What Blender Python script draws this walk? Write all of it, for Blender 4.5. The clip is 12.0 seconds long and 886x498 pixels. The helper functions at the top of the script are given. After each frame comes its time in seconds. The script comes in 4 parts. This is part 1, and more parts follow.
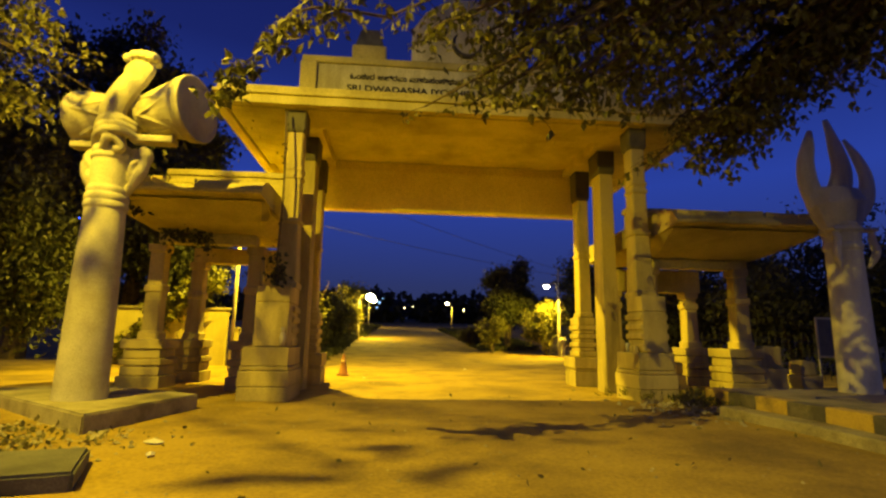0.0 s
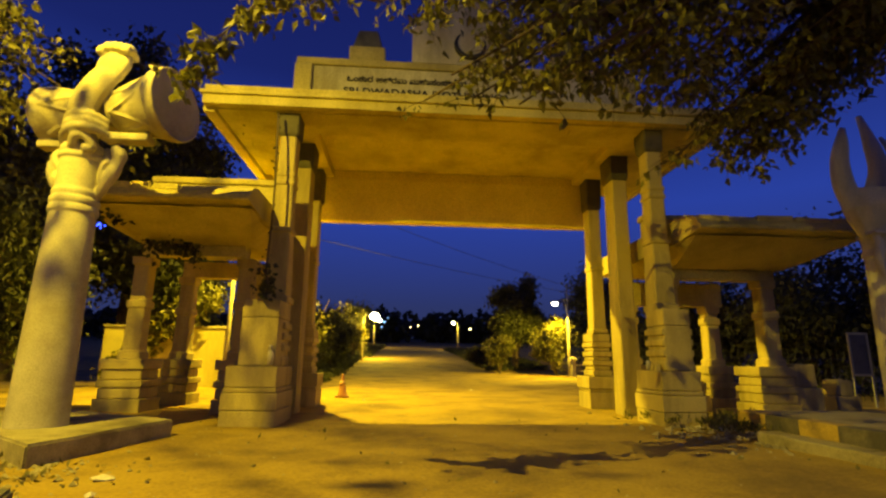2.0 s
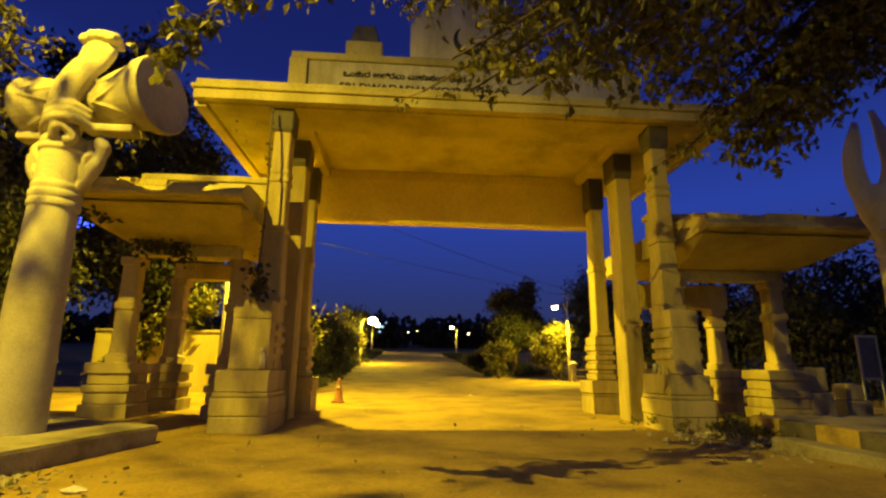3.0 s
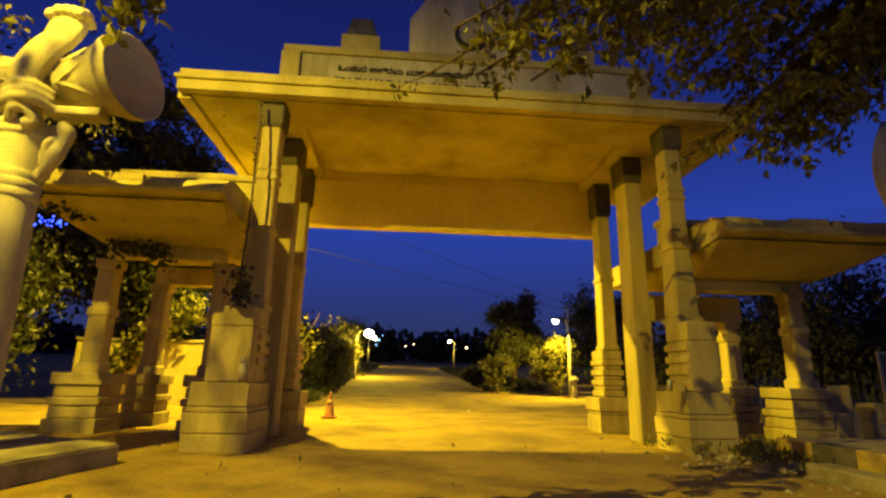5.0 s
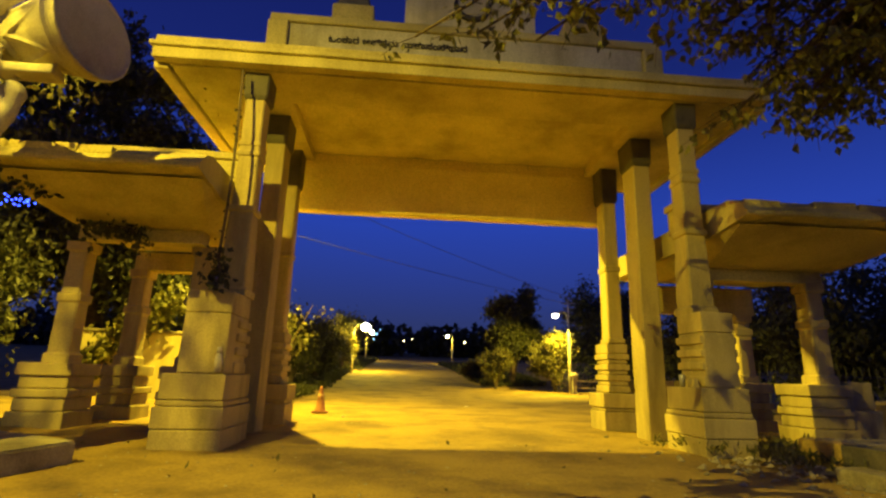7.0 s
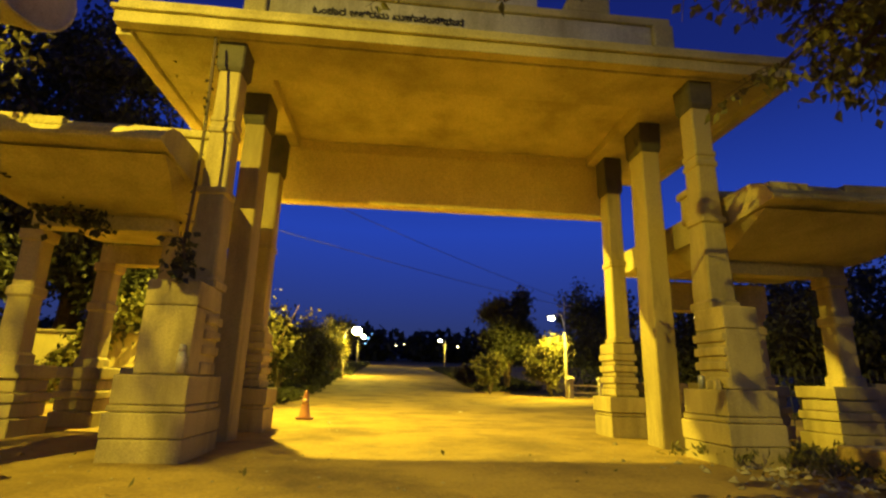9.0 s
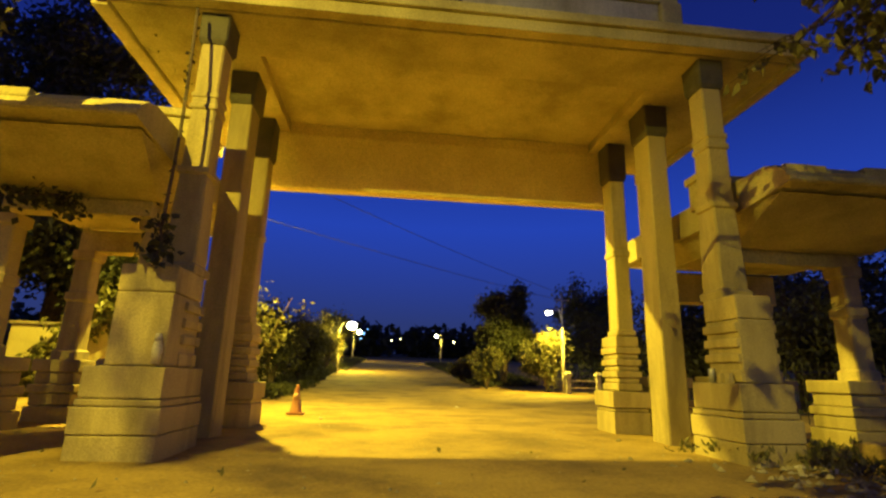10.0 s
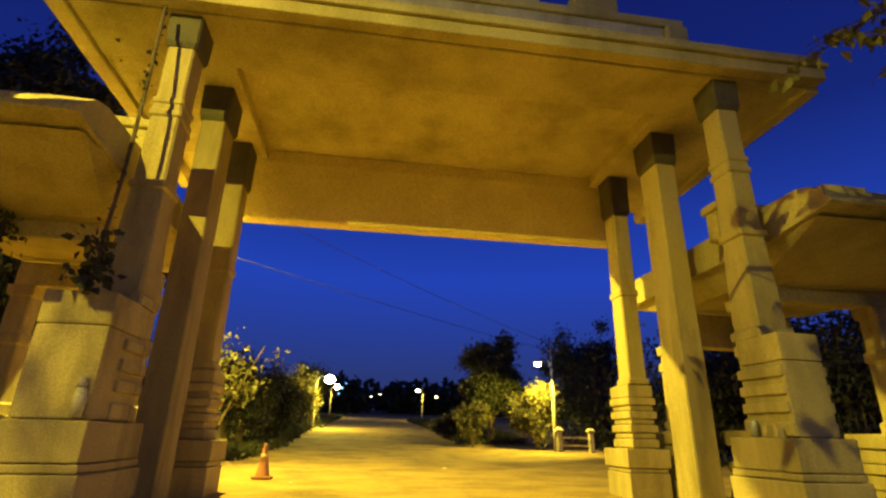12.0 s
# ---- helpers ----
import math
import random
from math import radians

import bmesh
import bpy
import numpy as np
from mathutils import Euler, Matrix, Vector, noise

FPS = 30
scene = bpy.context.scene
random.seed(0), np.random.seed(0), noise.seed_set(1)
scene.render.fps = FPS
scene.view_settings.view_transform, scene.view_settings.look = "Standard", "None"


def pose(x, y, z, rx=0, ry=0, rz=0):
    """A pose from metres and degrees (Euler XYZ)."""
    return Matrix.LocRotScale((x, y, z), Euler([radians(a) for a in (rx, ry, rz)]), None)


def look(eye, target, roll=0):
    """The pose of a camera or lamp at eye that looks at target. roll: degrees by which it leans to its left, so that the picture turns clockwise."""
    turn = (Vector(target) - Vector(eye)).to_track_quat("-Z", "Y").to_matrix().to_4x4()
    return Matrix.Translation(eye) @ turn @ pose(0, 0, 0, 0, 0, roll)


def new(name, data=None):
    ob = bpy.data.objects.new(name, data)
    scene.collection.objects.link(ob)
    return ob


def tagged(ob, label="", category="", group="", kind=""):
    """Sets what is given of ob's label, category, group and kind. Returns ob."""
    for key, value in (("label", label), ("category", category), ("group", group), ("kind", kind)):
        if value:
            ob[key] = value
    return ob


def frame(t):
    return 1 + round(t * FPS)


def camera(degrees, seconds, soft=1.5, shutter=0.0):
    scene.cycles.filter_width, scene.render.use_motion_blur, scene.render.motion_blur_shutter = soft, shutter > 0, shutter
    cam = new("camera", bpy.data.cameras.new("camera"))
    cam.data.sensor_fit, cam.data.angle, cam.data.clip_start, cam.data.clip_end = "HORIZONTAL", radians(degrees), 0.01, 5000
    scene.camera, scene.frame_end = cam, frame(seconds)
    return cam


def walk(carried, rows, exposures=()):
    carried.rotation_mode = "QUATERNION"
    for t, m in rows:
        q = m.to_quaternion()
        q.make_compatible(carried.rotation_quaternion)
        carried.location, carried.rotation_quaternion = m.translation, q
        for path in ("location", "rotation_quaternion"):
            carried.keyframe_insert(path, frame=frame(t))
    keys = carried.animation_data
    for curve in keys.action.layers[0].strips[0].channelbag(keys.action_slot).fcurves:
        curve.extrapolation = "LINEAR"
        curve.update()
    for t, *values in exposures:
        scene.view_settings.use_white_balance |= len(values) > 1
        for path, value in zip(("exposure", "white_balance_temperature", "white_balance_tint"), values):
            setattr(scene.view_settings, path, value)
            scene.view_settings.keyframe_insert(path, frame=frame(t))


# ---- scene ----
# camera: seconds, place, heading, pitch, roll
cam = camera(82.0, 12.0, soft=2.4)
ROWS = [
    (0, -0.000, -0.000, 1.420, -5.01, 10.17, -0.96),
    (0.5, 0.082, 0.207, 1.388, -4.65, 10.70, -0.95),
    (1, 0.166, 0.457, 1.389, -4.44, 11.31, -0.98),
    (1.5, 0.181, 0.730, 1.364, -4.15, 11.82, -0.98),
    (2, 0.164, 1.005, 1.372, -4.28, 12.36, -0.72),
    (2.5, 0.157, 1.216, 1.351, -4.47, 12.73, -0.75),
    (3, 0.177, 1.447, 1.327, -4.46, 12.94, -0.65),
    (5, 0.240, 2.329, 1.315, -4.78, 14.49, -1.20),
    (5.5, 0.234, 2.524, 1.331, -5.00, 14.34, -1.30),
    (6, 0.262, 2.732, 1.287, -4.98, 14.18, -1.27),
    (6.5, 0.316, 2.956, 1.275, -4.87, 14.33, -1.41),
    (7, 0.380, 3.170, 1.280, -4.96, 13.98, -1.59),
    (9, 0.441, 4.238, 1.210, -5.79, 14.58, -1.46),
    (9.5, 0.488, 4.515, 1.206, -5.86, 14.37, -1.53),
    (10, 0.494, 4.807, 1.165, -6.24, 14.14, -1.53),
    (10.5, 0.451, 5.168, 1.189, -6.76, 14.47, -1.12),
    (11, 0.446, 5.505, 1.146, -7.15, 16.16, -1.57),
    (11.5, 0.429, 5.831, 1.142, -7.43, 18.19, -0.96),
    (12, 0.407, 6.121, 1.129, -8.35, 20.11, -1.20),
]
walk(cam, [(t, pose(x, y, z, 90 + pitch, roll, yaw)) for t, x, y, z, yaw, pitch, roll in ROWS], [(0, -0.12, 7100, 10), (5.0, -0.06, 6850, 10), (7.2, 0.0, 6450, 10), (12, 0.06, 5850, 10)])

# ---- world and light ----
SODIUM = (1.0, 0.755, 0.042)
world = bpy.data.worlds.new("dusk")
scene.world = world
world.use_nodes = True
wn = world.node_tree
wn.nodes.clear()
w_out = wn.nodes.new("ShaderNodeOutputWorld")
w_bg = wn.nodes.new("ShaderNodeBackground")
w_ramp = wn.nodes.new("ShaderNodeValToRGB")
w_sep = wn.nodes.new("ShaderNodeSeparateXYZ")
w_co = wn.nodes.new("ShaderNodeTexCoord")
wn.links.new(w_co.outputs["Generated"], w_sep.inputs[0])
wn.links.new(w_sep.outputs["Z"], w_ramp.inputs[0])
wn.links.new(w_ramp.outputs[0], w_bg.inputs[0])
wn.links.new(w_bg.outputs[0], w_out.inputs[0])
w_ramp.color_ramp.elements[0].position = 0.0
w_ramp.color_ramp.elements[0].color = (0.026, 0.034, 0.100, 1)
w_ramp.color_ramp.elements[1].position = 0.80
w_ramp.color_ramp.elements[1].color = (0.005, 0.008, 0.080, 1)
for at, tone in ((0.10, (0.022, 0.034, 0.135, 1)), (0.28, (0.018, 0.048, 0.350, 1)), (0.50, (0.008, 0.017, 0.140, 1))):
    w_ramp.color_ramp.elements.new(at).color = tone
w_bg.inputs[1].default_value = 1.12


def lamp_light(name, place, watts, colour=SODIUM, radius=0.12):
    data = bpy.data.lights.new(name, "POINT")
    data.energy, data.color, data.shadow_soft_size = watts, colour, radius
    ob = new(name, data)
    ob.location = place
    return ob


LAMP = (-6.6, 4.6, 9.6)


def hooded_light(place, aim, watts, degrees, blend, colour=SODIUM, radius=0.10):
    """A street lamp's light, thrown forward and down by its hood."""
    data = bpy.data.lights.new("street_light", "SPOT")
    data.energy, data.color, data.shadow_soft_size = watts, colour, radius
    data.spot_size, data.spot_blend = radians(degrees), blend
    new("street_light", data).matrix_world = look(place, aim)


hooded_light(LAMP, (-4.2, 9.4, 0.0), 9000, 142, 0.85, radius=0.035)
# added fill light behind the camera, lifts front faces, leaves and the palm
hooded_light((9.6, -7.2, 8.4), (6.0, 8.0, 2.0), 600, 130, 0.6, (1.0, 0.83, 0.26))
hooded_light((-4.6, 22.0, 9.9), (-4.1, 21.2, 0.0), 21000, 152, 0.4)
hooded_light((11.75, 39.9, 5.45), (10.0, 41.6, 0.0), 5600, 150, 0.3)
lamp_light("street_light", (-3.3, 59.9, 5.3), 5500)
lamp_light("street_light", (-5.0, 105.0, 8.4), 1500)
lamp_light("street_light", (9.0, 95.0, 7.6), 900)


# ---- materials ----
def mat(name, base, dark=None, scale=3.0, fine=40.0, rough=0.9, bump=0.25, stain=0.5, metal=0.0, vary=0.0, light=None, streak=False, translucent=0.0):
    """Two scales of variation: broad stains and fine grain, with relief."""
    m = bpy.data.materials.new(name)
    m.use_nodes = True
    nt = m.node_tree
    b = nt.nodes["Principled BSDF"]
    b.inputs["Roughness"].default_value = rough
    b.inputs["Metallic"].default_value = metal
    dark = dark or tuple(c * 0.45 for c in base)
    light = light or tuple(min(1, c * 1.15) for c in base)
    co = nt.nodes.new("ShaderNodeTexCoord")
    mp = nt.nodes.new("ShaderNodeMapping")
    geo = nt.nodes.new("ShaderNodeNewGeometry")
    nt.links.new(geo.outputs["Position"], mp.inputs[0])
    if streak:
        mp.inputs["Scale"].default_value = (1, 1, 0.22)
    n1 = nt.nodes.new("ShaderNodeTexNoise")
    n1.inputs["Scale"].default_value, n1.inputs["Detail"].default_value, n1.inputs["Roughness"].default_value = scale * 0.35, 8, 0.65
    n2 = nt.nodes.new("ShaderNodeTexNoise")
    n2.inputs["Scale"].default_value, n2.inputs["Detail"].default_value = fine, 6
    nt.links.new(mp.outputs[0], n1.inputs["Vector"])
    nt.links.new(geo.outputs["Position"], n2.inputs["Vector"])
    r1 = nt.nodes.new("ShaderNodeValToRGB")
    r1.color_ramp.elements[0].position, r1.color_ramp.elements[0].color = 0.36, (*dark, 1)
    r1.color_ramp.elements[1].position, r1.color_ramp.elements[1].color = 0.36 + 0.28 * (1.2 - stain), (*base, 1)
    top = r1.color_ramp.elements.new(0.80)
    top.color = (*light, 1)
    nt.links.new(n1.outputs["Fac"], r1.inputs[0])
    r2 = nt.nodes.new("ShaderNodeMapRange")
    r2.inputs[1].default_value, r2.inputs[2].default_value, r2.inputs[3].default_value, r2.inputs[4].default_value = 0.3, 0.7, 0.72, 1.12
    nt.links.new(n2.outputs["Fac"], r2.inputs[0])
    mul = nt.nodes.new("ShaderNodeVectorMath")
    mul.operation = "SCALE"
    nt.links.new(r1.outputs[0], mul.inputs[0])
    nt.links.new(r2.outputs[0], mul.inputs["Scale"])
    last = mul.outputs[0]
    if vary:
        info = nt.nodes.new("ShaderNodeObjectInfo" if vary > 0 else "ShaderNodeNewGeometry")
        r3 = nt.nodes.new("ShaderNodeMapRange")
        r3.inputs[3].default_value, r3.inputs[4].default_value = 1 - abs(vary), 1 + abs(vary)
        nt.links.new(info.outputs["Random" if vary > 0 else "Random Per Island"], r3.inputs[0])
        m2 = nt.nodes.new("ShaderNodeVectorMath")
        m2.operation = "SCALE"
        nt.links.new(last, m2.inputs[0])
        nt.links.new(r3.outputs[0], m2.inputs["Scale"])
        last = m2.outputs[0]
    nt.links.new(last, b.inputs["Base Color"])
    bp = nt.nodes.new("ShaderNodeBump")
    bp.inputs["Strength"].default_value, bp.inputs["Distance"].default_value = bump, 0.03
    add = nt.nodes.new("ShaderNodeMath")
    nt.links.new(n1.outputs["Fac"], add.inputs[0])
    nt.links.new(n2.outputs["Fac"], add.inputs[1])
    nt.links.new(add.outputs[0], bp.inputs["Height"])
    nt.links.new(bp.outputs[0], b.inputs["Normal"])
    if translucent:
        tr = nt.nodes.new("ShaderNodeBsdfTranslucent")
        mix = nt.nodes.new("ShaderNodeMixShader")
        mix.inputs[0].default_value = translucent
        nt.links.new(last, tr.inputs[0])
        nt.links.new(b.outputs[0], mix.inputs[1])
        nt.links.new(tr.outputs[0], mix.inputs[2])
        nt.links.new(mix.outputs[0], nt.nodes["Material Output"].inputs[0])
    return m


def glow(name, colour, strength):
    m = bpy.data.materials.new(name)
    m.use_nodes = True
    b = m.node_tree.nodes["Principled BSDF"]
    b.inputs["Base Color"].default_value = (*colour, 1)
    b.inputs["Emission Color"].default_value = (*colour, 1)
    b.inputs["Emission Strength"].default_value = strength
    return m


M_STONE = mat("brown_granite", (0.50, 0.40, 0.15), (0.26, 0.205, 0.08), 2.2, 55, 0.85, 0.35, 0.6, vary=0.10, streak=True)
M_CAPITAL = mat("dark_capital_granite", (0.11, 0.095, 0.07), (0.055, 0.048, 0.038), 2.2, 55, 0.85, 0.35, 0.6)
M_PLASTER = mat("weathered_plaster", (0.60, 0.505, 0.185), (0.38, 0.31, 0.10), 1.6, 30, 0.9, 0.2, 0.45, streak=True)
# beam plaster made paler: light bounced off the road is in its colour
M_BEAM_LIT = mat("bounce_lit_plaster", (0.86, 0.72, 0.24), (0.72, 0.58, 0.18), 1.2, 30, 0.85, 0.15, 0.3)
M_CREAM = mat("cream_paint", (0.66, 0.60, 0.38), (0.36, 0.31, 0.17), 2.5, 40, 0.8, 0.12, 0.35, streak=True)
M_STATUE = mat("carved_pale_stone", (0.58, 0.53, 0.39), (0.37, 0.32, 0.22), 2.0, 60, 0.75, 0.2, 0.3)
M_STATUE_GREY = mat("carved_grey_stone", (0.68, 0.63, 0.52), (0.42, 0.38, 0.30), 2.0, 60, 0.8, 0.2, 0.5, streak=True)
M_EARTH = mat("packed_earth", (0.38, 0.255, 0.042), (0.20, 0.13, 0.026), 1.4, 22, 0.95, 0.6, 0.5, light=(0.46, 0.32, 0.06))
M_CONCRETE = mat("rough_concrete", (0.40, 0.345, 0.20), (0.20, 0.165, 0.09), 3.0, 45, 0.9, 0.3, 0.5)
M_DARKSTONE = mat("dark_wet_concrete", (0.13, 0.12, 0.10), (0.06, 0.055, 0.05), 3.0, 45, 0.8, 0.3, 0.5)
M_YELLOW = mat("yellow_road_paint", (0.55, 0.38, 0.08), (0.25, 0.18, 0.07), 6.0, 50, 0.8, 0.2, 0.5)
M_BLACKPAINT = mat("black_road_paint", (0.09, 0.08, 0.07), (0.20, 0.17, 0.12), 6.0, 50, 0.8, 0.2, 0.5)
M_LETTER = mat("dark_letter_paint", (0.05, 0.04, 0.03), None, 8, 60, 0.6, 0.05, 0.3)
M_ORANGE = mat("faded_orange_plastic", (0.50, 0.22, 0.11), (0.38, 0.17, 0.09), 9, 60, 0.5, 0.05, 0.3)
M_WHITEBAND = mat("faded_cone_band", (0.55, 0.33, 0.20), (0.42, 0.24, 0.14), 9, 60, 0.4, 0.03, 0.3)
M_BARK = mat("tree_bark", (0.14, 0.10, 0.06), (0.06, 0.045, 0.03), 8, 60, 0.95, 0.6, 0.6)
M_LEAF = mat("green_leaf", (0.190, 0.175, 0.042), (0.12, 0.115, 0.03), 2.0, 30, 0.45, 0.02, 0.4, vary=-0.4, translucent=0.42)
# shade is put into the leaf colour: dark where unlit, pale under lamps
M_LEAF_SHADED = mat("dark_shaded_foliage", (0.055, 0.058, 0.020), (0.035, 0.038, 0.013), 1.0, 20, 0.6, 0.02, 0.5, vary=-0.35, translucent=0.2)
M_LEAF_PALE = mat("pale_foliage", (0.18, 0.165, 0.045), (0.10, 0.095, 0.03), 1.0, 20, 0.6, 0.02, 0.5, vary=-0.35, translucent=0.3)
M_GRASS = mat("dry_grass", (0.20, 0.17, 0.06), (0.10, 0.09, 0.03), 2, 20, 0.9, 0.05, 0.4, vary=-0.3, translucent=0.2)
M_METAL = mat("galvanised_steel", (0.42, 0.42, 0.40), (0.25, 0.24, 0.22), 6, 60, 0.5, 0.05, 0.4, metal=0.7)
M_POLE = mat("concrete_pole", (0.50, 0.46, 0.36), (0.30, 0.26, 0.2), 4, 50, 0.9, 0.2, 0.4)
M_LITTER = mat("pale_litter", (0.65, 0.60, 0.50), (0.4, 0.36, 0.3), 9, 40, 0.7, 0.1, 0.3, vary=-0.3)
M_WIRE = mat("black_cable", (0.03, 0.03, 0.03), None, 9, 40, 0.6, 0.05, 0.3)
M_LAMP = glow("sodium_lamp_glass", (1.0, 0.80, 0.35), 30.0)
M_LAMP_WHITE = glow("white_lamp_glass", (1.0, 0.93, 0.62), 40.0)
M_BLUE = glow("blue_string_light", (0.02, 0.06, 1.0), 10.0)
M_CYAN = glow("pale_blue_light", (0.25, 0.55, 1.0), 2.5)


# ---- building helpers ----
def thing(name, label, category, place=(0, 0, 0), group="", kind=""):
    ob = new(name)
    ob.empty_display_size = 0.2
    ob.location = place
    return tagged(ob, label, category, group, kind)


def mesh_of(bm, name, material, smooth=False):
    me = bpy.data.meshes.new(name)
    bm.normal_update()
    bm.to_mesh(me)
    bm.free()
    me.materials.append(material)
    if smooth:
        me.polygons.foreach_set("use_smooth", [True] * len(me.polygons))
    return me


def part(name, bm, material, parent=None, label="", smooth=False):
    """One mesh object, its vertices in world places, under a thing or a part."""
    ob = new(name, mesh_of(bm, name, material, smooth))
    if parent is not None:
        ob.parent = parent
        ob.matrix_parent_inverse = Matrix.Translation(-Vector(parent.location))
    if label:
        ob["label"] = label
    return ob


def rough(bm, amount=0.008, scale=1.7):
    for v in bm.verts:
        n = noise.noise_vector(v.co * scale + Vector((3.1, 7.7, 1.3)))
        v.co += n * amount
    return bm


def box(x0, x1, y0, y1, z0, z1, bevel=0.018, step=0.6, worn=0.006):
    bm = bmesh.new()
    bmesh.ops.create_cube(bm, size=1.0)
    for v in bm.verts:
        v.co = Vector((x0 + (v.co.x + 0.5) * (x1 - x0), y0 + (v.co.y + 0.5) * (y1 - y0), z0 + (v.co.z + 0.5) * (z1 - z0)))
    if bevel:
        bmesh.ops.bevel(bm, geom=bm.edges[:], offset=min(bevel, 0.3 * min(x1 - x0, y1 - y0, z1 - z0)), segments=2, affect="EDGES", profile=0.6)
    if step:
        for axis, a, b in ((0, x0, x1), (1, y0, y1), (2, z0, z1)):
            n = int((b - a) / step)
            for i in range(1, n + 1):
                at, no = Vector((0, 0, 0)), Vector((0, 0, 0))
                at[axis], no[axis] = a + (b - a) * i / (n + 1), 1
                bmesh.ops.bisect_plane(bm, geom=bm.verts[:] + bm.edges[:] + bm.faces[:], plane_co=at, plane_no=no)
    return rough(bm, worn, 2.3) if worn else bm


def loft(rings, close=True):
    """Rings of equally many points, joined by quads and capped."""
    bm = bmesh.new()
    made = [[bm.verts.new(p) for p in ring] for ring in rings]
    n = len(made[0])
    for a, b in zip(made, made[1:]):
        for i in range(n):
            bm.faces.new((a[i], a[(i + 1) % n], b[(i + 1) % n], b[i]))
    if close:
        bm.faces.new(made[0][::-1])
        bm.faces.new(made[-1])
    bmesh.ops.recalc_face_normals(bm, faces=bm.faces[:])
    return bm


def square_ring(cx, cy, z, hx, hy, c=0.03):
    return [(cx + a, cy + b, z) for a, b in ((hx - c, -hy), (hx, -hy + c), (hx, hy - c), (hx - c, hy), (-hx + c, hy), (-hx, hy - c), (-hx, -hy + c), (-hx + c, -hy))]


def shaft(cx, cy, profile, c=0.03):
    return rough(loft([square_ring(cx, cy, z, hx, hy, c) for z, hx, hy in profile]), 0.010, 1.9)


def lathe(cx, cy, profile, n=28):
    return loft([[(cx + r * math.cos(2 * math.pi * i / n), cy + r * math.sin(2 * math.pi * i / n), z) for i in range(n)] for z, r in profile])


def tube(points, radii, n=10, squash=1.0):
    """A round limb along points, with a radius at each."""
    pts = [Vector(p) for p in points]
    rings = []
    side = None
    for i, p in enumerate(pts):
        d = (pts[min(i + 1, len(pts) - 1)] - pts[max(i - 1, 0)]).normalized()
        ref = Vector((0, 1, 0)) if abs(d.y) < 0.9 else Vector((1, 0, 0))
        a = d.cross(ref).normalized()
        if side is not None and a.dot(side) < 0:
            a = -a
        side = a
        b = d.cross(a).normalized()
        rings.append([p + float(radii[i]) * (math.cos(2 * math.pi * k / n) * a + squash * math.sin(2 * math.pi * k / n) * b) for k in range(n)])
    return loft(rings)


def join(*parts):
    out = bmesh.new()
    for bm in parts:
        me = bpy.data.meshes.new("joined")
        bm.to_mesh(me)
        bm.free()
        out.from_mesh(me)
        bpy.data.meshes.remove(me)
    return out


def smooth_path(points, n=8):
    """Catmull-Rom through points."""
    p = [Vector(q) for q in points]
    p = [2 * p[0] - p[1]] + p + [2 * p[-1] - p[-2]]
    out = []
    for i in range(1, len(p) - 2):
        for k in range(n):
            t = k / n
            out.append(0.5 * (2 * p[i] + (p[i + 1] - p[i - 1]) * t + (2 * p[i - 1] - 5 * p[i] + 4 * p[i + 1] - p[i + 2]) * t * t + (3 * p[i] - p[i - 1] - 3 * p[i + 1] + p[i + 2]) * t ** 3))
    return out + [p[-2]]


def limb(points, r0, r1, n=7):
    path = smooth_path(points, 6)
    return tube(path, [r0 + (r1 - r0) * i / (len(path) - 1) for i in range(len(path))], n)


def foliage(name, centres, size, material, parent, spread=0.0, aspect=0.55, droop=0.5, seed=1, label=""):
    """Many separate folded leaves, one at each centre."""
    rng = np.random.default_rng(seed)
    c = np.asarray(centres, float)
    n = len(c)
    c = c + rng.normal(0, 1, (n, 3)) * spread
    d = rng.normal(0, 1, (n, 3))
    d[:, 2] -= droop * 1.6
    d /= np.linalg.norm(d, axis=1)[:, None]
    r = rng.normal(0, 1, (n, 3))
    s = np.cross(d, r)
    s /= np.linalg.norm(s, axis=1)[:, None]
    u = np.cross(s, d)
    L = size * rng.uniform(0.6, 1.3, (n, 1))
    W = L * aspect * 0.5
    v = np.stack([c, c + d * L * 0.4 + s * W + u * W * 0.35, c + d * L, c + d * L * 0.4 - s * W + u * W * 0.35, c + d * L * 0.5], 1).reshape(-1, 3)
    b = np.arange(n)[:, None] * 5
    f = np.concatenate([b + np.array([[0, 1, 4]]), b + np.array([[1, 2, 4]]), b + np.array([[2, 3, 4]]), b + np.array([[3, 0, 4]])], 0)
    me = bpy.data.meshes.new(name)
    me.from_pydata(v.tolist(), [], f.tolist())
    me.materials.append(material)
    ob = new(name, me)
    if parent is not None:
        ob.parent = parent
        ob.matrix_parent_inverse = Matrix.Translation(-Vector(parent.location))
    if label:
        ob["label"] = label
    return ob


def rise(y):
    """Height of the road: level to the gate, climbing gently beyond it."""
    if y < 30:
        return 0.0
    return 0.05 * (y - 30) * min(1.0, (y - 30) / 25) if y < 320 else 14.5


# ---- ground ----
def ground_height(x, y):
    z = rise(y)
    if -14 < x < 30 and -10 < y < 70:
        z += 0.035 * noise.noise(Vector((x * 0.45, y * 0.45, 0))) + 0.012 * noise.noise(Vector((x * 2.1, y * 2.1, 4))) - 0.02
        z += 0.10 * max(0.0, min(1.0, (abs(x - 2.0) - 6.0) / 5.0))
    return z


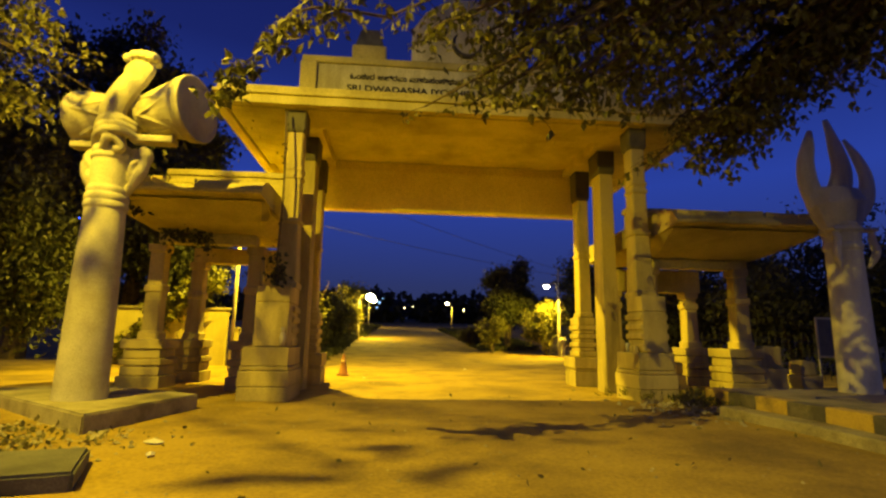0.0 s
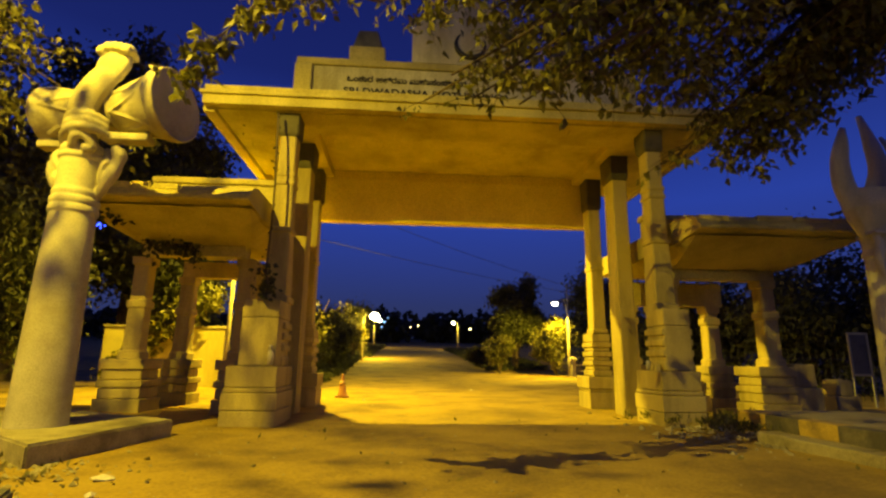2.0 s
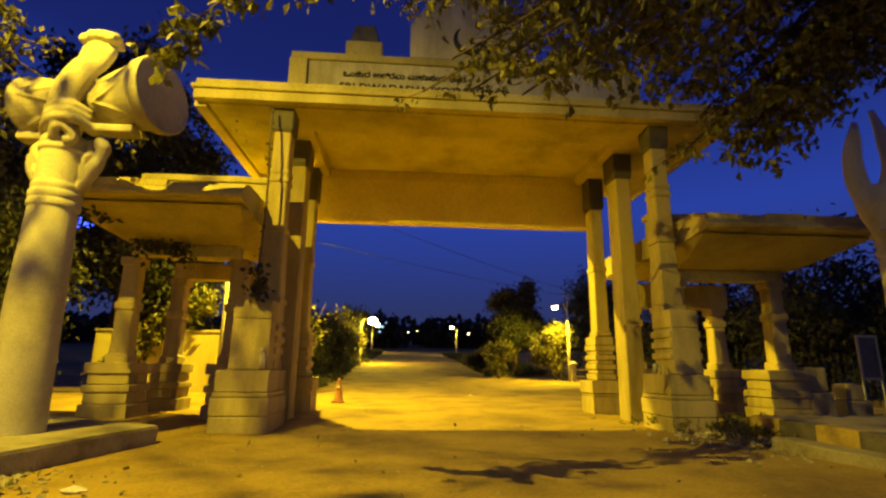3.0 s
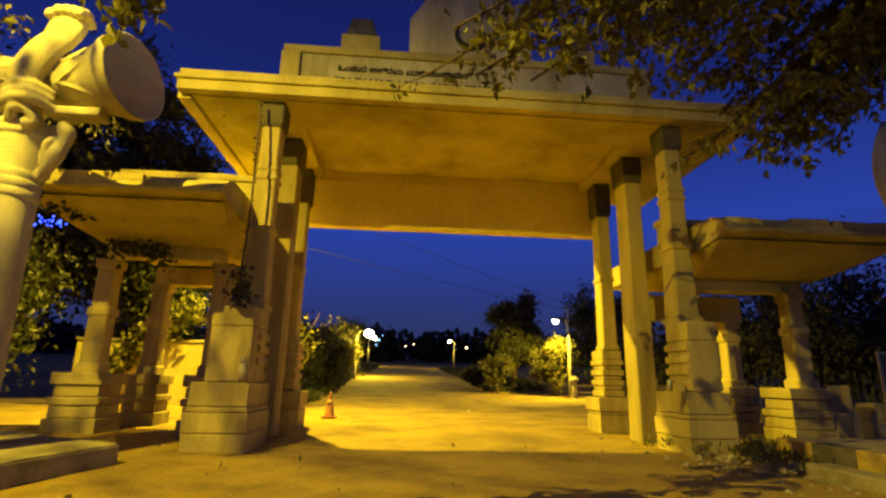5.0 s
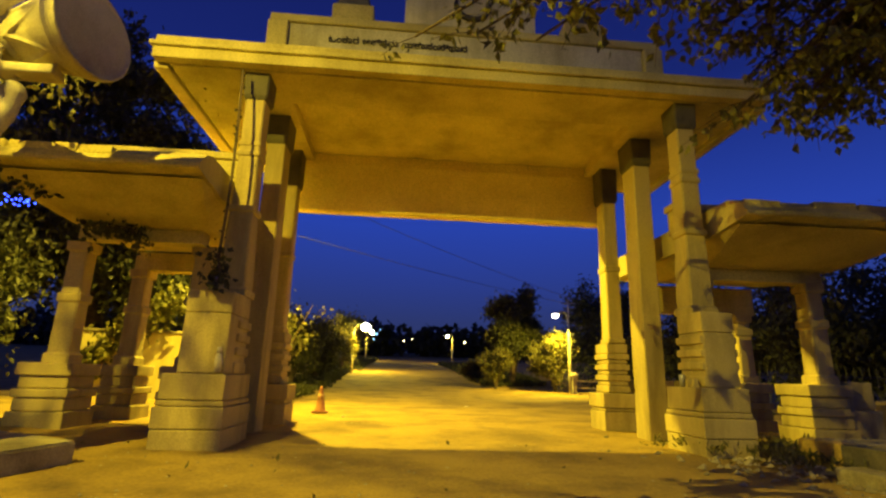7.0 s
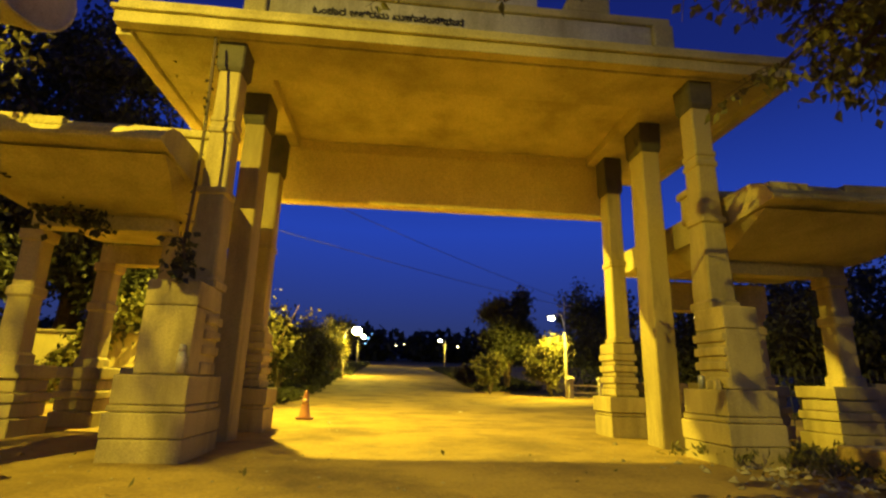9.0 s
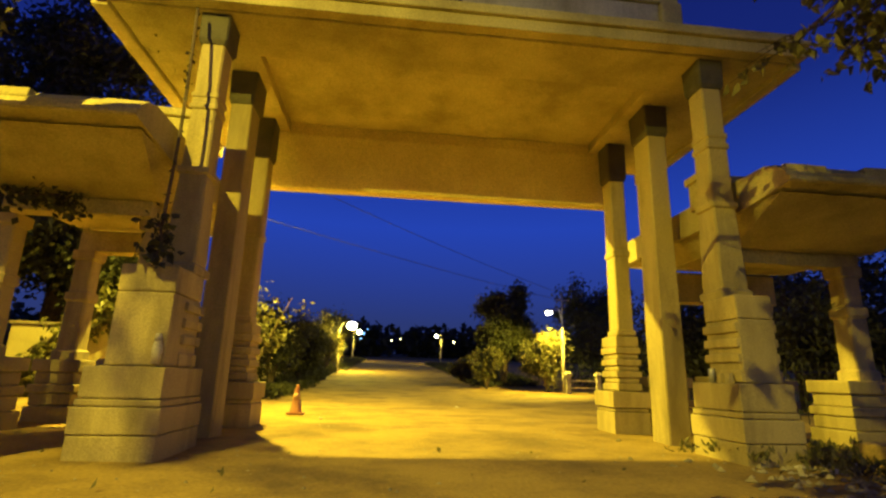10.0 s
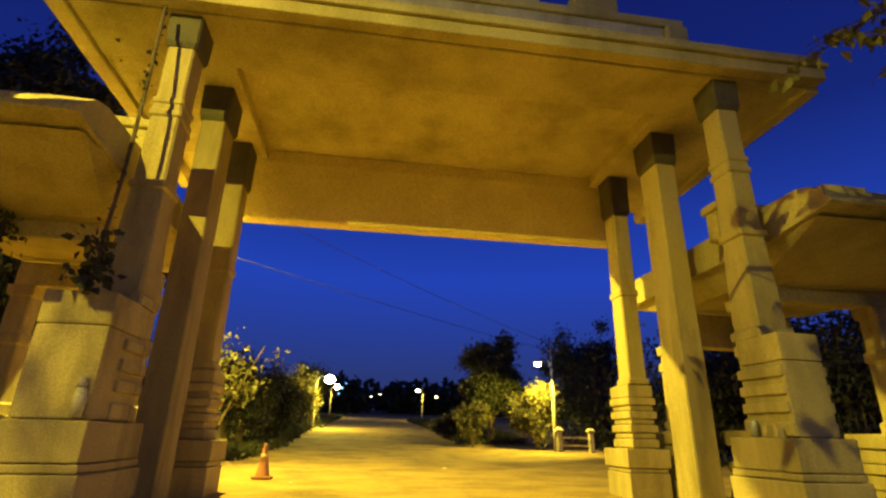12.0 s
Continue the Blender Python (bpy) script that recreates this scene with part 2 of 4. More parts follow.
def build_ground():
    xs = [-1800, -600, -200, -90, -50, -32, -24] + [-18 + 0.5 * i for i in range(85)] + [28, 34, 45, 70, 140, 400, 1800]
    ys = [-600, -120, -40, -20] + [-12 + 0.45 * i for i in range(110)] + [38.5 + 1.5 * i for i in range(25)] + [80, 95, 120, 150, 190, 240, 300, 340, 500, 900, 2200]
    bm = bmesh.new()
    grid = [[bm.verts.new((x, y, ground_height(x, y))) for x in xs] for y in ys]
    for a, b in zip(grid, grid[1:]):
        for i in range(len(xs) - 1):
            bm.faces.new((a[i], a[i + 1], b[i + 1], b[i]))
    tagged(part("ground", bm, M_EARTH, smooth=True), "packed bare earth road with tyre-worn dusty surface", "ground", kind="structure")


build_ground()

# ---- the gateway ----
MID = 1.75  # the middle of the gate, across the road
gate = thing("gateway", "tall weathered stone gateway with flat canopy over the earth road", "gateway", (MID, 15.0, 0))


def front_pedestal(side):
    X = lambda u: MID + side * u
    def bx(u0, u1, *rest, **k):
        a, b = sorted((X(u0), X(u1)))
        return box(a, b, *rest, **k)
    # plan of the base and of the upright block: inner and outer side, front and back
    p0, p1, q0, q1 = (4.25, 5.18, 12.50, 13.78) if side > 0 else (4.27, 5.34, 12.38, 13.88)
    u0, u1, v0, v1 = (4.52, 5.17, 12.75, 13.62) if side > 0 else (4.35, 5.14, 12.50, 13.62)
    body = part("pedestal", bx(u0 + 0.05, u1 - 0.04, v0 + 0.06, v1 - 0.04, 0.03, 2.66, bevel=0.02), M_STONE, gate)
    for z0, z1, g in ((-0.05, 0.30, 0.04), (0.312, 0.66, 0.05), (0.672, 0.76, 0.02), (0.772, 1.20, 0.0)):
        part("base_stone", bx(p0 - g, p1 + g, q0 - g, q1 + g, z0, z1, bevel=0.022, worn=0.012), M_STONE, body)
    part("base_stone", bx(u0, u1, v0, v1, 1.212, 2.25, bevel=0.025, worn=0.012), M_STONE, body)
    part("base_stone", bx(u0 - 0.006, u1 + 0.006, v0 - 0.006, v1 + 0.006, 2.256, 2.655, bevel=0.03, worn=0.014), M_STONE, body)
    z = 1.215
    for h, g in ((0.20, 0.03), (0.11, 0.0), (0.15, 0.05), (0.09, 0.0), (0.15, 0.05), (0.09, 0.0), (0.15, 0.05), (0.09, 0.0)):
        if g:
            # carved courses stand proud on the road face and the outer edge
            runs = ((u0 - g, u0 + 0.14, v0 + 0.01, v1 + g), (u1 - 0.14, u1 + g, v0 + 0.01, v1 + g)) if side > 0 else ((u0 - g, u1 + g, v1 - 0.16, v1 + g), (u0 - g, u0 + 0.14, v0 + 0.45, v1 - 0.165))
            for a0, a1, y0, y1 in runs:
                part("moulding_course", bx(a0, a1, y0, y1, z, z + h, bevel=0.03, worn=0.010), M_STONE, body)
        z += h + 0.005
    if side > 0:
        return body
    # small carved relief in the corner niche
    a = X(4.36)
    rel = join(tube([(a + side * 0.1, 12.47, 1.24), (a + side * 0.09, 12.46, 1.42), (a + side * 0.1, 12.47, 1.55)], [0.06, 0.075, 0.05]), tube([(a + side * 0.1, 12.46, 1.56), (a + side * 0.1, 12.46, 1.66)], [0.055, 0.04]))
    part("relief", rel, M_CREAM, body, "small pale carved relief", True)
    return body


def front_pillar(side):
    x, y = MID + side * (4.84 if side > 0 else 4.64), 13.43
    prof = [(2.66, 0.30, 0.33), (2.78, 0.31, 0.34), (2.84, 0.25, 0.28), (2.95, 0.26, 0.29), (3.9, 0.235, 0.265), (4.35, 0.22, 0.25), (4.38, 0.26, 0.29), (4.47, 0.26, 0.29), (4.50, 0.215, 0.245), (5.55, 0.205, 0.235),
            (5.58, 0.235, 0.265), (5.66, 0.235, 0.265), (5.69, 0.21, 0.24), (5.78, 0.21, 0.24), (5.80, 0.23, 0.26), (5.88, 0.23, 0.26), (5.90, 0.20, 0.23), (6.85, 0.20, 0.23)]
    part("capital", shaft(x, y, [(6.853, 0.22, 0.25), (6.93, 0.25, 0.29), (7.44, 0.26, 0.31)]), M_CAPITAL, gate, "dark stone capital")
    return part("front_pillar", shaft(x, y, prof), M_STONE, gate)


def middle_pillar(side):
    x, y = MID + side * (4.66 if side > 0 else 4.60), 15.33
    part("capital", shaft(x, y, [(6.703, 0.24, 0.35), (6.8, 0.27, 0.38), (7.44, 0.28, 0.40)], 0.025), M_CAPITAL, gate, "dark stone capital")
    return part("middle_pillar", shaft(x, y, [(-0.05, 0.24, 0.35), (1.0, 0.235, 0.345), (1.95, 0.235, 0.345), (3.9, 0.225, 0.335), (5.8, 0.22, 0.33), (6.7, 0.22, 0.33)], 0.025), M_STONE, gate)


def back_pedestal(side):
    X = lambda u: MID + side * u
    def bx(u0, u1, *rest, **k):
        a, b = sorted((X(u0), X(u1)))
        return box(a, b, *rest, **k)
    body = part("pedestal", bx(4.40, 4.88, 17.1, 17.8, 0.03, 2.3), M_STONE, gate)
    for u0, u1, y0, y1, z0, z1 in ((4.16, 5.06, 16.90, 17.96, -0.05, 0.48), (4.18, 5.04, 16.92, 17.94, 0.49, 0.57), (4.13, 5.09, 16.87, 17.99, 0.58, 0.95)):
        part("base_stone", bx(u0, u1, y0, y1, z0, z1, bevel=0.022), M_STONE, body)
    z = 0.965
    for h, g in ((0.18, 0.04), (0.12, 0.0), (0.16, 0.05), (0.11, 0.0), (0.16, 0.05), (0.11, 0.0), (0.16, 0.05), (0.26, 0.02)):
        part("moulding_course", bx(4.34 - g + 0.03, 4.94 + g - 0.03, 17.04 - g, 17.86 + g, z, z + h, bevel=0.035), M_STONE, body)
        z += h + 0.007
    part("back_pillar", shaft(MID + side * 4.64, 17.3, [(2.3, 0.25, 0.3), (2.4, 0.25, 0.3), (2.44, 0.21, 0.26), (4.3, 0.2, 0.25), (4.33, 0.23, 0.28), (4.45, 0.23, 0.28), (4.48, 0.2, 0.25), (6.40, 0.2, 0.25)]), M_STONE, gate)
    part("capital", shaft(MID + side * 4.64, 17.3, [(6.403, 0.22, 0.27), (6.5, 0.25, 0.3), (7.44, 0.26, 0.32)]), M_CAPITAL, gate, "dark stone capital")


for side in (-1, 1):
    front_pedestal(side)
    front_pillar(side)
    middle_pillar(side)
    back_pedestal(side)

# canopy: slab with hanging edge, recessed middle panel, deep back beam
HALF, LIP = 6.75, 12.75
canopy = part("canopy", box(MID - HALF + 0.12, MID + HALF - 0.12, LIP + 0.12, 19.6, 7.72, 7.95, 0.03, 1.2, 0.012), M_PLASTER, gate, "stained plaster canopy slab")
for y0, y1, z0, z1, out in ((LIP + 0.05, LIP + 0.30, 7.46, 7.70, 0.06), (LIP - 0.02, LIP + 0.30, 7.705, 7.80, 0.0), (LIP + 0.06, LIP + 0.30, 7.805, 7.97, 0.08)):
    part("edge_moulding", box(MID - HALF + out, MID + HALF - out, y0, y1, z0, z1, 0.025, 0.7, 0.010), M_PLASTER, canopy)
for side in (-1, 1):
    a, b = sorted((MID + side * (HALF - 0.30), MID + side * HALF))
    part("edge_moulding", box(a, b, LIP + 0.31, 19.6, 7.36, 7.94, 0.03, 0.7, 0.010), M_PLASTER, canopy)
part("front_beam", box(MID - HALF + 0.31, MID + HALF - 0.31, LIP + 0.31, 14.35, 7.44, 7.715, 0.03, 0.9, 0.010), M_PLASTER, gate)
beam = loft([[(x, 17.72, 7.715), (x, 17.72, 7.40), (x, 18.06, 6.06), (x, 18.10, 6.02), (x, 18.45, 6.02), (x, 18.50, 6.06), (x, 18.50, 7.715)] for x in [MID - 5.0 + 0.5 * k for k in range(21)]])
part("back_beam", rough(beam, 0.012, 1.3), M_BEAM_LIT, gate, "deep plain plaster beam across the road")
for side in (-1, 1):
    a, b = sorted((MID + side * 4.15, MID + side * (HALF - 0.31)))
    part("side_beam", box(a, b, 14.355, 17.715, 7.45, 7.715, 0.03, 0.9, 0.010), M_PLASTER, gate)

# name board, parapet and crest
board = part("name_board", box(MID - 4.3, MID + 4.3, 13.86, 14.10, 7.96, 9.28, 0.02, 1.0, 0.006), M_CREAM, gate, "cream board with dark lettering")
part("parapet_cap", box(MID - 4.75, MID + 4.75, 13.80, 14.25, 9.285, 9.50, 0.04, 0.7, 0.012), M_PLASTER, gate)
for side in (-1, 1):
    a, b = sorted((MID + side * 4.305, MID + side * 4.78))
    part("corner_post", box(a, b, 13.74, 14.3, 7.96, 9.28, 0.05), M_PLASTER, gate)
    a, b = sorted((MID + side * 2.35, MID + side * 3.35))
    part("parapet_block", box(a, b, 13.85, 14.4, 9.505, 9.95, 0.06), M_PLASTER, gate)
    part("parapet_block", shaft((a + b) / 2, 14.12, [(9.955, 0.42, 0.24), (10.2, 0.36, 0.2), (10.5, 0.28, 0.16)], 0.05), M_DARKSTONE, gate)
crest = part("crest", loft([[(MID + s * w, y, z) for s, y, w, z in ((-1, y0, 1.6, 9.505), (1, y0, 1.6, 9.505), (1, y0, 1.6, 10.5), (1, y0, 1.2, 11.1), (1, y0, 0.5, 11.6), (-1, y0, 0.5, 11.6), (-1, y0, 1.2, 11.1), (-1, y0, 1.6, 10.5))] for y0 in (13.82, 14.3)]), M_CREAM, gate, "rounded plaster crest")
ringp = [(MID + 0.05 + 0.42 * math.cos(a), 13.80, 10.15 + 0.42 * math.sin(a)) for a in [math.pi * (0.75 + 1.35 * k / 16) for k in range(17)]]
part("emblem", tube(ringp, [0.02 + 0.06 * math.sin(math.pi * k / 16) for k in range(17)], 8), M_LETTER, crest, "dark curved emblem")


def lettering(text, x, y, z, size, parent, width):
    cu = bpy.data.curves.new("lettering", "FONT")
    cu.body, cu.size, cu.extrude, cu.offset, cu.align_x = text, size, 0.008, 0.006, "LEFT"
    cu.materials.append(M_LETTER)
    ob = new("lettering", cu)
    ob.parent = parent
    ob.matrix_basis = pose(x, y, z, 90, 0, 0)
    bpy.context.view_layer.update()
    if ob.dimensions.x > 0.01:
        ob.scale.x = width / ob.dimensions.x
    return ob


lettering("\u0c93\u0c82\u0c95\u0cbe\u0cb0 \u0c86\u0cb6\u0ccd\u0cb0\u0cae \u0cae\u0cb9\u0cbe\u0cb8\u0c82\u0cb8\u0ccd\u0ca5\u0cbe\u0ca8", -1.62, 13.842, 8.84, 0.22, board, 3.3)
lettering("SRI DWADASHA JYOTHIRLINGA", -1.70, 13.842, 8.47, 0.26, board, 4.6)


# ---- side pavilions ----
def pavilion(inner, outer, eave, dz, pillars, peds, label):
    """Open side pavilion: thick rounded eaves with upright ends, a cove below, square pillars on pedestals."""
    hall = thing("side_pavilion", label, "pavilion", ((inner + outer) / 2, 16.0, 0), "pavilions beside the gateway")
    lo, hi = sorted((inner, outer))
    front, back = 12.02, 19.0
    outline = [(front + 0.04, 0.0), (front, 0.03), (front, 0.10), (front + 0.07, 0.13), (front + 0.10, 0.22), (front + 0.28, 0.38), (front + 0.55, 0.46), (front + 1.0, 0.47), (back - 0.5, 0.46), (back - 0.05, 0.25), (back, 0.02), (back - 1.0, -0.14), (front + 1.3, -0.14), (front + 0.5, -0.06)]
    n = int((hi - lo) / 0.3)
    roof = part("roof", rough(loft([[(lo + (hi - lo) * k / n, y, eave + z) for y, z in outline] for k in range(n + 1)]), 0.016, 1.6), M_PLASTER, hall, "stained plaster roof slab with rounded eaves")
    rings = []
    for inset, deep, z in ((0.06, 0.30, -0.09), (0.18, 0.80, -0.20), (0.36, 1.50, -0.36), (0.55, 2.30, -0.50)):
        rings.append([(x, y, eave + z) for x, y in ((lo + inset, front + deep), (hi - inset, front + deep), (hi - inset, back - deep), (lo + inset, back - deep))])
    part("cove", rough(loft(rings), 0.010, 1.1), M_PLASTER, roof, "stained plaster cove under the eaves")
    # broken remains of a moulded lip along the eaves
    rng = random.Random(int(lo * 10))
    x = lo + 0.04
    while x < hi - 0.3:
        w = rng.uniform(0.35, 0.95)
        if rng.random() < 0.72:
            part("edge_moulding", box(x, min(x + w, hi - 0.02), front + 0.10, front + 0.34, eave + 0.215, eave + 0.215 + rng.uniform(0.13, 0.19), 0.03, 0.2, 0.03), M_PLASTER, roof)
        x += w + rng.uniform(0.02, 0.12)
    a, b = (lo + 0.95, hi + 0.38) if inner > outer else (lo - 0.38, hi - 1.15)
    part("parapet", box(a, b, 13.95, 14.25, dz + 5.10, dz + 5.67, 0.03, 0.6, 0.02), M_PLASTER, hall)
    part("parapet_cap", box(a - 0.05, b + 0.05, 13.88, 14.32, dz + 5.675, dz + 5.84, 0.04, 0.6, 0.02), M_PLASTER, hall)
    part("beam", box(lo + 0.60, hi - 0.75, 14.55, 14.95, eave - 0.80, eave - 0.505, 0.02, 0.8, 0.008), M_PLASTER, hall)
    part("beam", box(lo + 0.60, hi - 0.75, 17.05, 17.5, dz + 3.70, eave - 0.505, 0.02, 0.8, 0.008), M_PLASTER, hall)
    for x, y in pillars:
        top = eave - 0.79 if y < 16 else dz + 3.71
        part("pillar", shaft(x, y, [(1.3, 0.27, 0.27), (1.5, 0.27, 0.27), (1.55, 0.22, 0.22), (2.6, 0.21, 0.21), (2.65, 0.25, 0.25), (2.8, 0.25, 0.25), (2.85, 0.2, 0.2), (top - 0.23, 0.2, 0.2), (top - 0.19, 0.25, 0.25), (top, 0.26, 0.26)], 0.03), M_STONE, hall)
    for x, y, hw in peds:
        ped = part("pedestal", box(x - hw + 0.06, x + hw - 0.06, y - hw + 0.06, y + hw - 0.06, 0.0, 1.2), M_STONE, hall)
        for z0, z1, g in ((-0.05, 0.35, 0.06), (0.36, 0.62, 0.0), (0.63, 0.8, 0.05), (0.81, 1.05, -0.02), (1.06, 1.32, 0.05)):
            part("base_stone", box(x - hw - g, x + hw + g, y - hw - g, y + hw + g, z0, z1, 0.035, 0.5, 0.014), M_STONE, ped)
    return hall


pavilion(-3.33, -7.3, 4.77, 0.08, [(-6.85, 15.1), (-6.55, 17.3), (-4.15, 15.1), (-4.3, 17.3)], [(-6.85, 15.1, 0.5), (-6.55, 17.3, 0.42), (-4.15, 15.1, 0.42), (-4.3, 17.3, 0.42)], "weathered open stone pavilion with creeper on its eaves")
pavilion(6.97, 11.3, 4.48, -0.50, [(10.3, 14.75), (10.2, 17.3), (7.5, 14.75), (7.45, 17.3)], [(10.2, 14.9, 0.5), (10.2, 17.3, 0.42), (7.5, 14.9, 0.42), (7.45, 17.3, 0.42)], "weathered open stone pavilion standing in deep shade")

# ---- statues ----
def fuse(ob, label, category):
    """Melts the overlapping shapes of a carving into one skin."""
    m = ob.modifiers.new("one_skin", "REMESH")
    m.mode, m.voxel_size, m.use_smooth_shade = "VOXEL", 0.022, True
    return tagged(ob, label, category)


def drum_statue():
    """Carved column whose raised fist grips an hourglass drum: one plain mesh."""
    x, y = -5.62, 9.95
    column = lathe(x, y, [(0.22, 0.43), (0.6, 0.42), (2.4, 0.385), (3.75, 0.345), (3.78, 0.375), (3.86, 0.375), (3.89, 0.35), (3.93, 0.375), (4.01, 0.375), (4.04, 0.345), (4.08, 0.36), (4.15, 0.36), (4.18, 0.33), (4.72, 0.325), (4.74, 0.36), (4.80, 0.36), (4.83, 0.33), (4.86, 0.355), (4.94, 0.35), (5.02, 0.30)], 36)
    ax = Vector((0.965, -0.20, 0.05)).normalized()
    c = Vector((-5.28, 9.62, 5.78))
    prof = [(-1.22, 0.02), (-1.22, 0.50), (-1.25, 0.58), (-1.17, 0.61), (-1.08, 0.58), (-0.6, 0.46), (-0.2, 0.36), (-0.15, 0.40), (-0.05, 0.35), (0.1, 0.35), (0.2, 0.40), (0.26, 0.37), (0.7, 0.50), (1.1, 0.64), (1.14, 0.68), (1.22, 0.68), (1.27, 0.70), (1.36, 0.70), (1.37, 0.66), (1.345, 0.63), (1.34, 0.02)]
    up = Vector((0, 0, 1))
    a = ax.cross(up).normalized()
    b = a.cross(ax).normalized()
    drum = loft([[c + ax * s + r * (math.cos(2 * math.pi * k / 36) * a + math.sin(2 * math.pi * k / 36) * b) for k in range(36)] for s, r in prof])
    pieces = [drum]
    # lacing: raised triangles on both cones
    def on_drum(s, ang, lift=0.015):
        r = float(np.interp(s, [-1.08, -0.2, 0.26, 1.1], [0.58, 0.36, 0.37, 0.61])) + lift
        return c + ax * s + r * (math.cos(ang) * a + math.sin(ang) * b)
    for k in range(6):
        t0 = math.pi / 3 * k
        for s0, s1 in ((0.28, 1.0), (-0.22, -1.0)):
            for d0, d1 in ((-0.5, 0.0), (0.5, 0.0)):
                pts = [on_drum(s0 + (s1 - s0) * q, t0 + d0 + (d1 - d0) * q) for q in (0, 0.33, 0.66, 1)]
                pieces.append(tube(pts, [0.024] * 4, 6))
    # wrist, palm and closed fingers, rising across the drum
    pieces.append(tube(smooth_path([(-5.62, 9.6, 4.95), (-5.58, 9.30, 5.35), (-5.47, 9.15, 5.75), (-5.30, 9.17, 6.15), (-5.22, 9.30, 6.45)], 4), [0.26 + 0.0 * i for i in range(17)], 14, 0.6))
    pieces.append(tube(smooth_path([(-5.24, 9.28, 6.35), (-5.18, 9.32, 6.62), (-5.14, 9.40, 6.86)], 4), [0.25, 0.26, 0.27, 0.28, 0.29, 0.29, 0.28, 0.26, 0.20], 14, 0.6))
    for k in range(5):
        fx = -5.38 + 0.115 * k
        fz = 6.82 + 0.06 * math.sin(math.pi * (k + 0.5) / 5) + 0.05 * (k > 0)
        pieces.append(tube(smooth_path([(fx, 9.52, fz - 0.05), (fx, 9.38, fz + 0.07), (fx, 9.22, fz + 0.04), (fx, 9.16, fz - 0.08)], 3), [0.07, 0.085, 0.09, 0.095, 0.095, 0.095, 0.09, 0.085, 0.08, 0.06], 10))
    # knuckles and folds round the grip
    for k in range(3):
        z = 5.12 + 0.12 * k
        pieces.append(tube(smooth_path([(-6.0 + 0.05 * k, 9.55, z - 0.10), (-5.72, 9.20, z + 0.06), (-5.35, 9.08, z + 0.10), (-5.05, 9.25, z + 0.02)], 4), [0.06, 0.08, 0.09, 0.10, 0.10, 0.10, 0.10, 0.10, 0.09, 0.09, 0.08, 0.07, 0.05], 10))
    # the scroll under the grip and bracket carvings at both sides
    pieces.append(tube(smooth_path([(-5.62, 9.25, 4.9), (-5.55, 9.15, 5.05), (-5.40, 9.17, 5.08), (-5.30, 9.28, 4.92), (-5.45, 9.25, 4.85)], 3), [0.09] * 13, 8))
    pieces.append(box(-5.20, -4.35, 9.25, 9.55, 5.06, 5.22, 0.04, 0.3, 0.01))
    pieces.append(box(-6.55, -5.95, 9.6, 9.9, 5.02, 5.17, 0.04, 0.3, 0.01))
    # a curling carved figure beside the road
    pieces.append(tube(smooth_path([(x + 0.30, 9.62, 3.98), (x + 0.50, 9.50, 4.22), (x + 0.66, 9.44, 4.50), (x + 0.74, 9.42, 4.78), (x + 0.62, 9.44, 4.98)], 4), [0.05, 0.07, 0.08, 0.09, 0.09, 0.10, 0.11, 0.12, 0.12, 0.11, 0.10, 0.11, 0.13, 0.13, 0.12, 0.10, 0.07], 10))
    pieces.append(tube(smooth_path([(x + 0.42, 9.52, 4.30), (x + 0.46, 9.44, 4.60), (x + 0.60, 9.40, 4.70)], 4), [0.04, 0.05, 0.06, 0.06, 0.06, 0.06, 0.05, 0.05, 0.04], 8))
    for s, h in ((1, 0.0), (-1, -0.05)):
        pieces.append(tube(smooth_path([(x + s * 0.30, 9.8, 4.15 + h), (x + s * 0.40, 9.62, 4.35 + h), (x + s * 0.38, 9.60, 4.6 + h), (x + s * 0.48, 9.56, 4.8 + h), (x + s * 0.40, 9.58, 5.0 + h)], 4), [0.05, 0.06, 0.07, 0.09, 0.10, 0.11, 0.10, 0.09, 0.09, 0.10, 0.10, 0.10, 0.09, 0.09, 0.08, 0.07, 0.05], 9))
        pieces.append(tube(smooth_path([(x + s * 0.34, 9.7, 4.05 + h), (x + s * 0.48, 9.52, 4.38 + h), (x + s * 0.54, 9.5, 4.72 + h)], 4), [0.03, 0.05, 0.05, 0.05, 0.05, 0.05, 0.05, 0.04, 0.03], 8))
    top = join(*pieces)
    for v in top.verts:
        v.co = Vector((-5.45 + 0.95 * (v.co.x + 5.45), v.co.y + 0.38, 4.9 + 0.93 * (v.co.z - 4.9)))
    fuse(part("statue", join(column, top), M_STATUE, smooth=True), "tall pale stone column carved as a fist gripping a drum", "statue")


